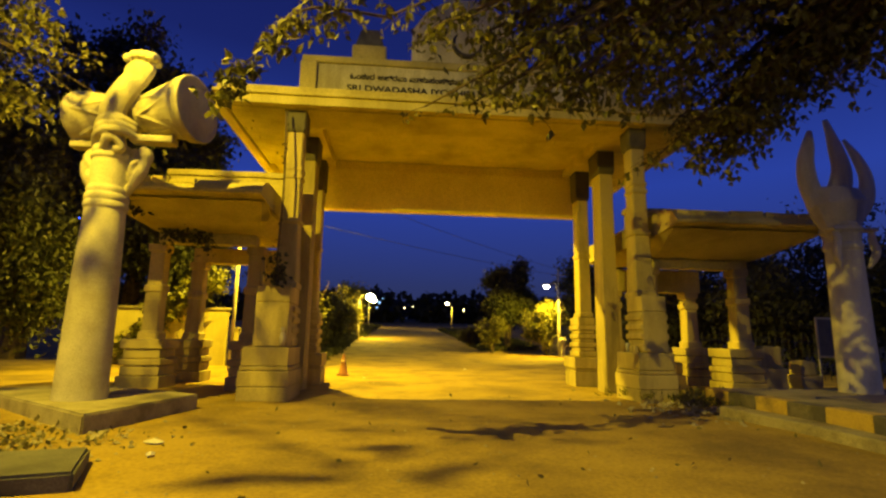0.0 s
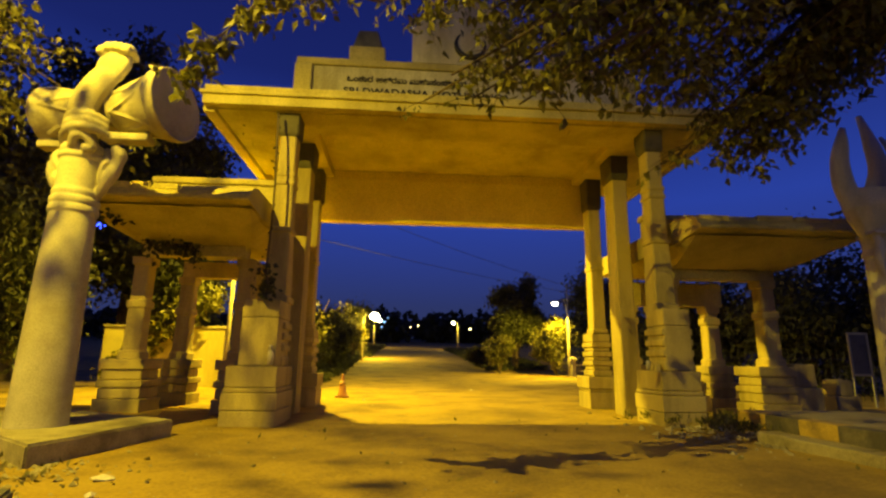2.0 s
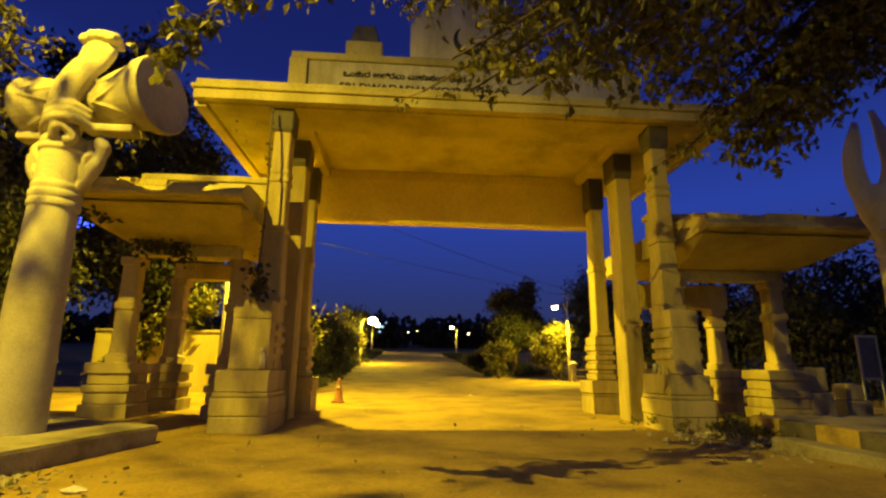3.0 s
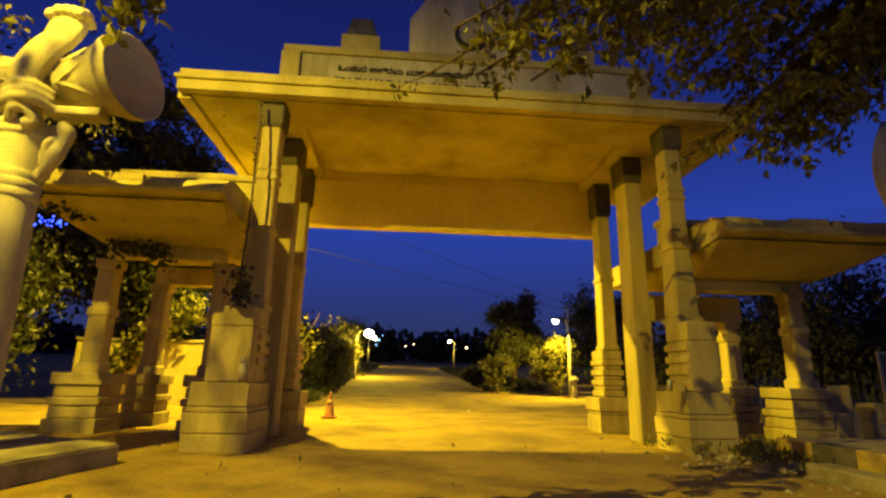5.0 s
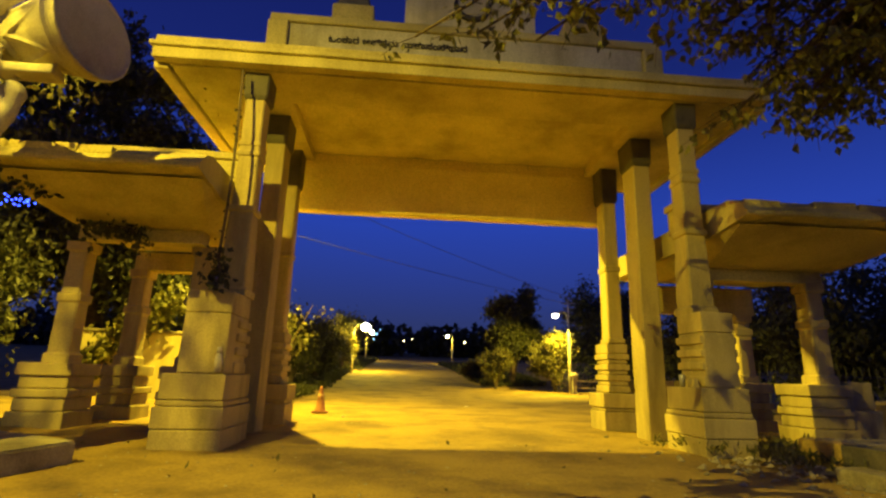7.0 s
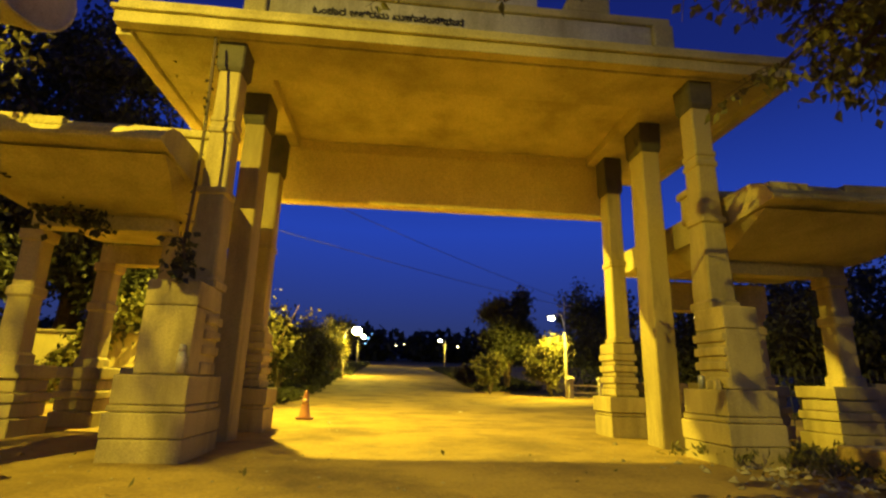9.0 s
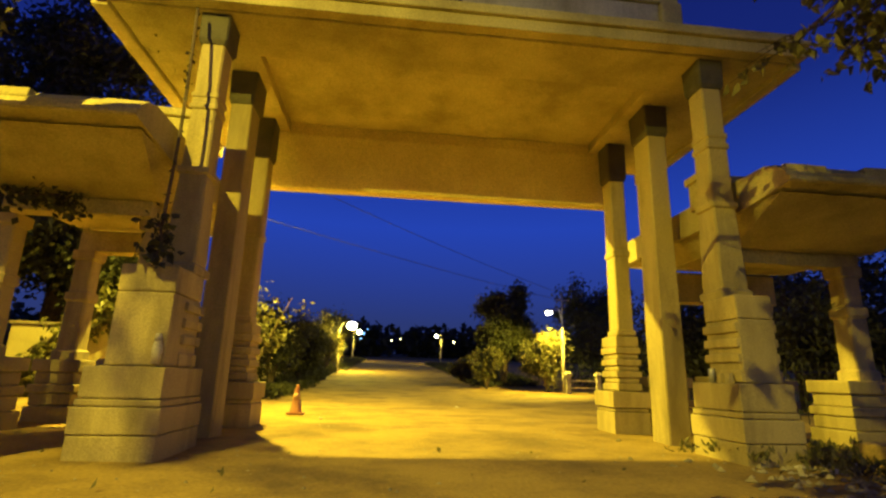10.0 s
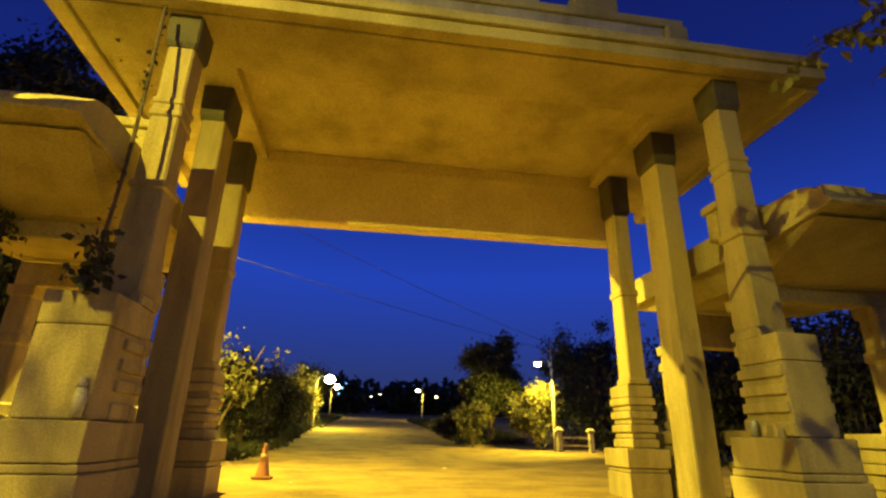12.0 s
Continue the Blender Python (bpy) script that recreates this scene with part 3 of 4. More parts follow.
def palm_statue():
    """Carved column ending in an open palm with spread fingers: one plain mesh."""
    x, y = 10.62, 11.2
    pieces = [lathe(x, y, [(0.30, 0.42), (0.5, 0.41), (2.5, 0.385), (3.7, 0.37), (3.72, 0.40), (3.84, 0.40), (3.86, 0.37), (4.12, 0.40), (4.14, 0.45), (4.22, 0.45), (4.24, 0.40), (4.32, 0.42)], 32)]
    def flat(points, radii):
        return tube(smooth_path(points, 5), list(np.interp(np.linspace(0, 1, 5 * (len(points) - 1) + 1), np.linspace(0, 1, len(radii)), radii)), 14, 0.55)
    pieces.append(flat([(10.66, 11.2, 4.15), (10.58, 11.15, 4.5), (10.50, 11.1, 4.85), (10.50, 11.08, 5.2)], [0.46, 0.62, 0.74, 0.56]))
    pieces.append(flat([(10.00, 11.1, 4.8), (9.78, 11.05, 5.3), (9.74, 11.02, 5.8), (9.86, 11.03, 6.25), (9.97, 11.05, 6.66)], [0.28, 0.26, 0.22, 0.17, 0.07]))
    pieces.append(flat([(10.55, 11.1, 5.0), (10.64, 11.0, 5.6), (10.56, 11.0, 6.2), (10.41, 11.05, 6.98)], [0.32, 0.26, 0.20, 0.07]))
    pieces.append(flat([(10.95, 11.1, 4.6), (11.24, 11.05, 5.0), (11.26, 11.0, 5.5), (11.08, 11.0, 6.0), (10.84, 11.05, 6.48)], [0.26, 0.22, 0.18, 0.14, 0.05]))
    for s in (-1, 1):
        pieces.append(tube(smooth_path([(x + s * 0.36, 10.95, 3.25), (x + s * 0.50, 10.85, 3.6), (x + s * 0.44, 10.85, 3.9), (x + s * 0.48, 10.88, 4.14)], 4), [0.04, 0.06, 0.08, 0.09, 0.09, 0.10, 0.10, 0.09, 0.09, 0.09, 0.08, 0.07, 0.05], 9))
        pieces.append(box(x + s * 0.45 - 0.12, x + s * 0.45 + 0.12, 10.75, 11.05, 4.12, 4.20, 0.03, 0, 0.01))
    fuse(part("statue", join(*pieces), M_STATUE_GREY, smooth=True), "tall grey stone column carved as an open palm", "statue")


drum_statue()
palm_statue()


def slab(name, corners, z0, z1, material, label, category):
    bm = loft([[(x, y, z0) for x, y in corners], [(x, y, z1) for x, y in corners]])
    bmesh.ops.bevel(bm, geom=bm.edges[:], offset=0.03, segments=2, affect="EDGES")
    bmesh.ops.subdivide_edges(bm, edges=[e for e in bm.edges if e.calc_length() > 0.8], cuts=3, use_grid_fill=True)
    return tagged(part(name, rough(bm, 0.012, 1.6), material), label, category)


slab("plinth", [(-4.50, 8.10), (-3.95, 11.0), (-7.2, 13.0), (-8.6, 11.6)], -0.1, 0.28, M_CONCRETE, "low concrete plinth under the drum column", "plinth")
slab("kerb_block", [(-2.95, 5.3), (-3.45, 6.45), (-6.6, 5.6), (-6.1, 4.3)], -0.1, 0.16, M_DARKSTONE, "dark broken concrete slab lying beside the road", "slab")
slab("plinth", [(7.42, 3.0), (16.0, 3.0), (16.0, 12.1), (7.75, 12.1)], -0.1, 0.40, M_CONCRETE, "raised concrete terrace under the palm column", "terrace")

kerb = thing("kerb", "road kerb painted in worn yellow and black bands", "kerb", (7.3, 7.5, 0))
y = 3.0
i = 0
while y < 11.9:
    part("kerb_stone", box(7.10 + 0.03 * (y - 3) * 0.9, 7.405 + 0.03 * (y - 3) * 0.9, y, y + 0.88, -0.06, 0.42, 0.035, 0.4, 0.015), M_YELLOW if i % 2 else M_BLACKPAINT, kerb)
    y += 0.895
    i += 1
step = thing("kerb_step", "low chipped concrete step along the kerb", "step", (6.9, 7.0, 0))
for y0, y1 in ((3.0, 5.6), (5.62, 7.9), (7.93, 10.6)):
    part("step_stone", box(6.62 + 0.03 * (y0 - 3), 7.09 + 0.03 * (y0 - 3), y0, y1, -0.1, 0.16, 0.04, 0.4, 0.02), M_CONCRETE, step)


# ---- traffic cone ----
def traffic_cone(x, y):
    c = thing("traffic_cone", "faded orange plastic traffic cone on the road", "cone", (x, y, 0))
    part("base", box(x - 0.24, x + 0.24, y - 0.24, y + 0.24, -0.01, 0.05, 0.02, 0, 0.004), M_ORANGE, c)
    part("cone_body", lathe(x, y, [(0.05, 0.19), (0.07, 0.175), (0.80, 0.045), (0.84, 0.035)], 20), M_ORANGE, c, smooth=True)
    part("band", lathe(x, y, [(0.42, 0.118), (0.58, 0.09)], 20), M_WHITEBAND, c, "pale reflective band", True)


traffic_cone(-2.12, 21.1)


# ---- lamps ----
def street_lamp(x, y, z, head, label, glare_size, h_top=None):
    g = ground_height(x, y)
    lamp = thing("street_lamp", label, "street lamp", (x, y, g), "street lamps along the road")
    top = h_top or z - 0.4
    part("pole", lathe(x, y, [(g - 0.2, 0.13), (g + 1.2, 0.12), (top, 0.09)], 14), M_POLE, lamp, smooth=True)
    hx, hy, hz = head
    part("arm", tube(smooth_path([(x, y, top - 0.1), (x + 0.25 * (hx - x), y + 0.25 * (hy - y), hz + 0.25), (hx, hy, hz + 0.12)], 5), [0.04] * 11, 8), M_METAL, lamp)
    part("lamp_head", loft([[(hx + a * 0.16, hy + b * 0.16, hz + 0.20) for a, b in ((-1, -1), (1, -1), (1, 1), (-1, 1))], [(hx + a * 0.30, hy + b * 0.22, hz + 0.12) for a, b in ((-1, -1), (1, -1), (1, 1), (-1, 1))], [(hx + a * 0.28, hy + b * 0.20, hz + 0.06) for a, b in ((-1, -1), (1, -1), (1, 1), (-1, 1))]]), M_METAL, lamp)
    # bulb larger than real glass: the lamp's glare is built into its size
    bulb = bmesh.new()
    bmesh.ops.create_uvsphere(bulb, u_segments=16, v_segments=10, radius=0.5)
    for v in bulb.verts:
        v.co = Vector((hx + v.co.x * 0.5 * glare_size, hy + v.co.y * 0.5 * glare_size, hz - 0.02 + v.co.z * 0.4 * glare_size))
    part("bulb", bulb, M_LAMP_WHITE, lamp, "glowing bulb enlarged to include its glare", True)


street_lamp(12.85, 40.3, 5.9, (11.78, 40.0, 5.85), "concrete pole street lamp with one lit sodium bulb", 0.85, 4.9)
street_lamp(-4.6, 60.4, 6.2, (-3.3, 60.0, 6.25), "distant street lamp glowing over the road", 2.0)
street_lamp(-9.2, 3.6, 10.0, (-6.6, 4.6, 9.98), "tall street lamp beside the gateway forecourt", 0.8)
# unseen pole and head added to go with the fill light
street_lamp(10.6, -7.5, 8.6, (9.6, -7.2, 8.78), "added unseen lamp giving fill light before the gateway", 0.8)
street_lamp(-5.0, 22.7, 9.6, (-4.6, 22.0, 10.28), "street lamp behind the side pavilion", 0.8)
street_lamp(-6.0, 105.3, 9.2, (-5.0, 105.0, 9.2), "distant street lamp glowing over the road", 1.9)
street_lamp(9.9, 95.3, 8.2, (9.0, 95.0, 8.2), "distant street lamp glowing over the road", 1.2)


# ---- trees ----
def shrub(x, y, w, h, material, n, leaf, seed, label, name="bush", base=None, lean=(0, 0)):
    """A bush: several stems and a ragged crown of clumped leaves."""
    rng = np.random.default_rng(seed)
    g = ground_height(x, y) if base is None else base
    t = thing(name, label, "bush" if name == "bush" else "tree", (x, y, g))
    stems, pts = [], []
    for k in range(7):
        a = 2 * math.pi * k / 7 + rng.uniform(-0.4, 0.4)
        r = w * 0.5 * rng.uniform(0.4, 1.0)
        tip = Vector((x + r * math.cos(a) + lean[0], y + r * math.sin(a) * 0.8 + lean[1], g + h * rng.uniform(0.55, 1.0)))
        stems.append(limb([(x, y, g - 0.1), (x + 0.3 * r * math.cos(a), y + 0.3 * r * math.sin(a), g + h * 0.35), tip], 0.05 * h ** 0.5, 0.012, 6))
        for q in range(int(4 + w)):
            c = Vector((x, y, g + h * 0.3)).lerp(tip, rng.uniform(0.35, 1.05)) + Vector(rng.normal(0, 0.13 * w, 3))
            pts.append((c, rng.uniform(0.10, 0.2) * w))
    for stem in stems:
        part("stem", stem, M_BARK, t)
    per = max(1, n // len(pts))
    cs = np.concatenate([np.array(tuple(c))[None] + rng.normal(0, 0.6, (per, 3)) * s for c, s in pts])
    cs[:, 2] = np.maximum(cs[:, 2], g + 0.05)
    foliage("crown", cs, leaf, material, t, seed=seed)
    return t


def tree(x, y, h, w, material, n, leaf, seed, label, low=0.35):
    """A tapered trunk, limbs and a ragged crown of leaf clumps."""
    rng = np.random.default_rng(seed)
    g = ground_height(x, y)
    t = thing("tree", label, "tree", (x, y, g))
    fork = Vector((x + rng.uniform(-0.3, 0.3), y, g + h * low))
    part("trunk", limb([(x, y, g - 0.2), (x + 0.1, y, g + h * low * 0.5), fork], 0.035 * h, 0.02 * h, 9), M_BARK, t)
    limbs, pts = [], []
    for k in range(11):
        a = 2 * math.pi * k / 11 * 1.7 + rng.uniform(-0.4, 0.4)
        r = w * 0.5 * rng.uniform(0.3, 1.0)
        tip = Vector((x + r * math.cos(a), y + r * math.sin(a), g + h * rng.uniform(low + 0.1, 1.0) * (1.06 - 0.25 * r / w)))
        limbs.append(limb([fork, fork.lerp(tip, 0.5) + Vector((0, 0, 0.08 * h)), tip], 0.014 * h, 0.02, 6))
        for q in range(9):
            pts.append((fork.lerp(tip, rng.uniform(0.35, 1.08)) + Vector(rng.normal(0, 0.07 * w, 3)), rng.uniform(0.05, 0.11) * w))
    for one in limbs:
        part("limb", one, M_BARK, t)
    per = max(1, n // len(pts))
    cs = np.concatenate([np.array(tuple(c))[None] + rng.normal(0, 0.6, (per, 3)) * s for c, s in pts])
    foliage("crown", cs, leaf, material, t, seed=seed)
    return t


def hanging_tree():
    """Large tree whose boughs droop in front of the gateway."""
    rng = np.random.default_rng(7)
    t = thing("tree", "large dark tree drooping leafy boughs before the gateway", "tree", (11.5, 3.2, 0.4))
    part("trunk", limb([(11.5, 3.2, 0.2), (11.3, 3.4, 2.5), (10.9, 3.8, 5.0), (10.2, 4.6, 7.2)], 0.55, 0.28, 14), M_BARK, t)
    fork = Vector((10.2, 4.6, 7.2))
    ends = [(1.7, 9.4, 6.9), (-0.4, 8.6, 7.3), (5.7, 10.1, 6.8), (6.9, 10.3, 6.2), (6.3, 10.0, 6.2), (2.3, 7.6, 7.6), (5.0, 7.8, 7.6), (-1.6, 7.3, 6.6), (3.6, 8.5, 8.2), (1.0, 8.0, 7.9), (9.9, 10.4, 7.6), (3.8, 9.4, 6.8), (5.1, 9.5, 6.6), (4.4, 8.4, 7.2), (3.5, 9.2, 7.4), (1.8, 9.1, 7.3)]
    ends += [(0.7, 7.3, 5.2), (1.3, 7.3, 5.2), (1.9, 7.3, 5.1), (2.5, 7.3, 5.3), (3.2, 7.3, 5.5), (2.5, 7.3, 6.0), (1.6, 7.3, 5.9), (3.8, 7.3, 5.4), (3.0, 7.3, 6.2), (4.9, 9.6, 6.5), (5.85, 9.6, 6.2), (6.5, 9.6, 6.0), (7.5, 9.6, 6.6), (5.4, 9.7, 6.3), (6.2, 9.8, 6.6), (8.6, 9.8, 7.2), (6.0, 9.5, 6.0), (7.9, 9.9, 6.2)]
    ends += [(3.2, 9.0, 6.6), (3.8, 9.0, 6.4), (4.5, 9.0, 6.4), (1.1, 8.8, 7.5), (1.8, 8.8, 7.4), (2.5, 8.8, 7.3), (3.3, 8.8, 7.2), (4.2, 8.8, 7.2), (1.5, 8.6, 8.0), (2.6, 8.6, 8.0), (1.3, 8.6, 7.7), (2.0, 8.5, 7.7), (0.3, 7.3, 6.2), (0.8, 7.2, 6.4), (1.3, 7.3, 6.3), (1.7, 7.2, 6.5), (0.6, 7.0, 6.7), (1.2, 7.0, 6.8), (2.2, 7.3, 6.3)]
    ends += [(5.2, 9.8, 5.2), (5.6, 9.7, 5.5), (5.9, 9.8, 5.1), (6.3, 9.8, 5.1), (6.7, 9.9, 5.4), (7.1, 10.1, 5.7), (5.9, 8.7, 5.7), (6.4, 8.8, 5.9), (7.3, 9.4, 6.0), (0.4, 9.7, 6.1), (2.1, 9.3, 5.9), (1.3, 9.5, 6.1), (7.9, 8.0, 6.3), (8.3, 8.2, 6.8), (7.6, 8.9, 6.4), (6.2, 9.9, 5.8)]
    boughs, twigs, leaves_at = [], [], []
    for k, e in enumerate(ends):
        e = Vector(e)
        m = fork.lerp(e, 0.5) + Vector((0, 0, 1.3))
        boughs.append(limb([fork, m, e], 0.10, 0.02, 6))
        path = smooth_path([fork, m, e], 14)[16:]
        for q in range(29):
            s = path[int(rng.integers(0, len(path)))]
            d = Vector(rng.normal(0, 1, 3))
            d.z = -abs(d.z) * 0.55 - 0.15
            ln = rng.uniform(0.35, 0.95)
            tip = s + d.normalized() * ln
            twigs.append(tube([s, s.lerp(tip, 0.5) + Vector((0, 0, 0.05)), tip], [0.010, 0.007, 0.004], 4))
            for j in range(8):
                leaves_at.append(s.lerp(tip, rng.uniform(0.15, 1.0)) + Vector(rng.normal(0, 0.055, 3)))
    # one lit spray reaching over the road
    spray = [(-0.4, 8.6, 7.3), (-1.5, 7.2, 6.4), (-2.0, 6.7, 5.4), (-2.55, 6.55, 4.55)]
    boughs.append(limb(spray, 0.03, 0.008, 5))
    path = smooth_path(spray, 16)
    for q in range(80):
        s = Vector(path[int(rng.integers(6, len(path)))])
        d = Vector(rng.normal(0, 1, 3))
        d.z -= 0.5
        tip = s + d.normalized() * rng.uniform(0.15, 0.42)
        twigs.append(tube([s, tip], [0.006, 0.003], 4))
        for j in range(4):
            leaves_at.append(s.lerp(tip, rng.uniform(0.4, 1.0)) + Vector(rng.normal(0, 0.03, 3)))
    for one in boughs:
        part("limb", one, M_BARK, t)
    tagged(part("twig", join(*twigs), M_BARK, t), kind="stuff")
    foliage("crown", leaves_at, 0.17, M_LEAF, t, aspect=0.62, droop=0.7, seed=3)


hanging_tree()
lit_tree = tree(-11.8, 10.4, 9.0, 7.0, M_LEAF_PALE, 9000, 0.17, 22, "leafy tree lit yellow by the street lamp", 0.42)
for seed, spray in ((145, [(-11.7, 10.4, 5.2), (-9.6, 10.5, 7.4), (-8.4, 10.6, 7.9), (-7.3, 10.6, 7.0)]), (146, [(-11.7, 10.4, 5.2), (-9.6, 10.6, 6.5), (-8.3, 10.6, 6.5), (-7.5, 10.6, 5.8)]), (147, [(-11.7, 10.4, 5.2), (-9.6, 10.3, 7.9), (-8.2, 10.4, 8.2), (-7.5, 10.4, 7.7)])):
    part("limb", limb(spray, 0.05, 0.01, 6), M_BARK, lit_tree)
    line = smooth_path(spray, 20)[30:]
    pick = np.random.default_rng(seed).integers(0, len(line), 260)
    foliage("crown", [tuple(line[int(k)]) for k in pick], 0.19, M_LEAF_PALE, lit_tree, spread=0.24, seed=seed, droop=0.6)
# 48 is a spray over the drum; 49 and 50 added to shade the eaves
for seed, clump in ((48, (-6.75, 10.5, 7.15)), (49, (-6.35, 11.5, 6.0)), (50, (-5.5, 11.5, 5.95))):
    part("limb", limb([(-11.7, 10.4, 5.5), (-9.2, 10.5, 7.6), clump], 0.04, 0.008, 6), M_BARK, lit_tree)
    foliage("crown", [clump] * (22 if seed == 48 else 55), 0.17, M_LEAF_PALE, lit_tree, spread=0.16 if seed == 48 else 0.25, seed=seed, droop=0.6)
# leaf clumps added out of view by the lamp, aimed to throw mottled shade
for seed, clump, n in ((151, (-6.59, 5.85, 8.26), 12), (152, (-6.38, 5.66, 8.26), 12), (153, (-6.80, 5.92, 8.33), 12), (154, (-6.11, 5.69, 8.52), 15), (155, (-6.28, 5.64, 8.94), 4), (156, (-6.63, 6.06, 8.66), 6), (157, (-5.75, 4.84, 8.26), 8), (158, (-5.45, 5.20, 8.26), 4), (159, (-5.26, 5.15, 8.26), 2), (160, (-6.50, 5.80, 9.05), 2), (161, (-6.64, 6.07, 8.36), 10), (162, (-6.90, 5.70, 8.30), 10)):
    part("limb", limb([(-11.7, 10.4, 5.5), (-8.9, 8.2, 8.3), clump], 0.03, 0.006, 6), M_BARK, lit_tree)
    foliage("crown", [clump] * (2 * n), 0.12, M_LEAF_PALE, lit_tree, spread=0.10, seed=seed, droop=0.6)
tree(-13.0, 29.5, 18.0, 7.0, M_LEAF_SHADED, 44000, 0.34, 130, "tall dense dark tree behind the pavilion", 0.2)
tree(-15.5, 19.0, 13.0, 9.0, M_LEAF_SHADED, 9000, 0.30, 23, "tall dark tree behind the pavilion")
tree(-20.0, 25.0, 14.0, 11.0, M_LEAF_SHADED, 9000, 0.32, 24, "tall dark tree behind the pavilion")
tree(-12.0, 30.0, 9.0, 8.0, M_LEAF_SHADED, 7000, 0.28, 25, "dark tree beyond the pavilion")
shrub(-16.5, 21.5, 7.0, 6.0, M_LEAF_SHADED, 14000, 0.26, 26, "dense dark bush beside the pavilion")
shrub(-16.0, 14.0, 6.0, 5.0, M_LEAF_SHADED, 12000, 0.24, 127, "dense dark bush beside the forecourt")
tree(-15.5, 31.0, 20.0, 12.0, M_LEAF_SHADED, 44000, 0.36, 128, "very tall dark tree behind the compound wall", 0.3)
tree(-21.5, 31.0, 21.0, 14.0, M_LEAF_SHADED, 44000, 0.38, 129, "very tall dark tree behind the compound wall", 0.2)
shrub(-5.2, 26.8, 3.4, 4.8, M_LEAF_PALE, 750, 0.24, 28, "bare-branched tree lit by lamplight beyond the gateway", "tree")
shrub(-6.7, 39.0, 4.4, 5.2, M_LEAF_SHADED, 8000, 0.24, 29, "dark leafy bush beside the road")
shrub(-6.3, 47.0, 4.6, 4.6, M_LEAF_SHADED, 8000, 0.24, 30, "dark leafy bush beside the road")
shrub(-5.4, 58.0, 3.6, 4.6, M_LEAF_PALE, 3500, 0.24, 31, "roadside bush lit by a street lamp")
shrub(-6.5, 75.0, 4.5, 8.5, M_LEAF_SHADED, 4000, 0.30, 32, "dark leafy tree beside the road", "tree")
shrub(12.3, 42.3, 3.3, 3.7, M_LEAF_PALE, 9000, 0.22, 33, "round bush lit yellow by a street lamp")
shrub(10.1, 47.0, 3.9, 7.6, M_LEAF_SHADED, 26000, 0.30, 34, "tall dark tree beside the road", "tree")
tree(24.0, 60.0, 12.0, 12.0, M_LEAF_SHADED, 16000, 0.40, 43, "dark spreading tree beyond the street lamp", 0.15)
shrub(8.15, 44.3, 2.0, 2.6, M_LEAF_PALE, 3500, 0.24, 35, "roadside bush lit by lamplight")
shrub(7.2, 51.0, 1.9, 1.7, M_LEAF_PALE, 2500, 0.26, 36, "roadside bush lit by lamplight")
shrub(19.0, 46.0, 9.0, 5.0, M_LEAF_SHADED, 7000, 0.30, 37, "dark mass of roadside bushes")
shrub(20.0, 24.5, 7.0, 5.2, M_LEAF_SHADED, 12000, 0.26, 38, "dark bushes behind the pavilion")
tree(22.0, 30.0, 8.5, 9.0, M_LEAF_SHADED, 8000, 0.30, 39, "dark spreading tree behind the pavilion", 0.2)
tree(27.0, 25.0, 8.5, 10.0, M_LEAF_SHADED, 8000, 0.32, 40, "dark spreading tree behind the pavilion", 0.2)
shrub(17.5, 31.0, 8.0, 5.0, M_LEAF_SHADED, 12000, 0.28, 41, "dark bushes behind the pavilion")
shrub(24.0, 19.5, 7.0, 5.5, M_LEAF_SHADED, 12000, 0.26, 42, "dark bushes behind the pavilion")


def far_woods():
    rng = np.random.default_rng(5)
    cs = []
    for k in range(260):
        x, y = rng.uniform(-170, 220), rng.uniform(150, 300)
        if -9 < x - 0.02 * y < 7 and y < 240:
            continue
        h = rng.uniform(6, 13)
        g = rise(y)
        d = rng.normal(0, 1, (240, 3))
        d /= np.linalg.norm(d, axis=1)[:, None]
        cs.append(np.array([x, y, g + h * 0.45])[None] + d * rng.uniform(0, 1, (240, 1)) ** 0.4 * np.array([h * 0.9, h * 0.5, h * 0.5]))
    ob = foliage("woods", np.concatenate(cs), 2.4, M_LEAF_SHADED, None, aspect=0.9, seed=8)
    tagged(ob, "dark line of distant trees along the horizon", "trees", kind="stuff")


far_woods()


def verge(x0, x1, y0, y1, n, seed, label):
    """Low dark weeds and scrub along the edge of the road."""
    rng = np.random.default_rng(seed)
    at = []
    for k in range(n):
        cx, cy = rng.uniform(x0, x1), rng.uniform(y0, y1)
        if noise.noise(Vector((cx * 0.35, cy * 0.25, seed))) < -0.25:
            continue
        h = rng.uniform(0.1, 0.45)
        for j in range(14):
            at.append((cx + rng.normal(0, 0.16), cy + rng.normal(0, 0.16), ground_height(cx, cy) + rng.uniform(0.02, h)))
    tagged(foliage("verge_weeds", at, 0.26, M_LEAF_SHADED, None, aspect=0.4, droop=-0.6, seed=seed), label, "weeds", kind="stuff")


verge(-7.6, -4.6, 29.0, 62.0, 1200, 201, "dark low scrub along the wall beside the road")
verge(7.4, 13.0, 46.0, 95.0, 2200, 202, "dark low scrub along the edge of the road")
verge(-9.0, -3.9, 62.0, 120.0, 1300, 203, "dark low scrub along the far road")


# ---- walls and things beyond the gateway ----
def compound_wall(name, x0, x1, y0, y1, h, label):
    g = ground_height((x0 + x1) / 2, (y0 + y1) / 2)
    w = thing(name, label, "wall", ((x0 + x1) / 2, (y0 + y1) / 2, g))
    part("wall_face", box(x0, x1, y0, y1, g - 0.4, g + h, 0.02, 1.2, 0.012), M_PLASTER, w)
    part("coping", box(x0 - 0.06, x1 + 0.06, y0 - 0.06, y1 + 0.06, g + h + 0.003, g + h + 0.12, 0.03, 1.2, 0.015), M_CONCRETE, w)


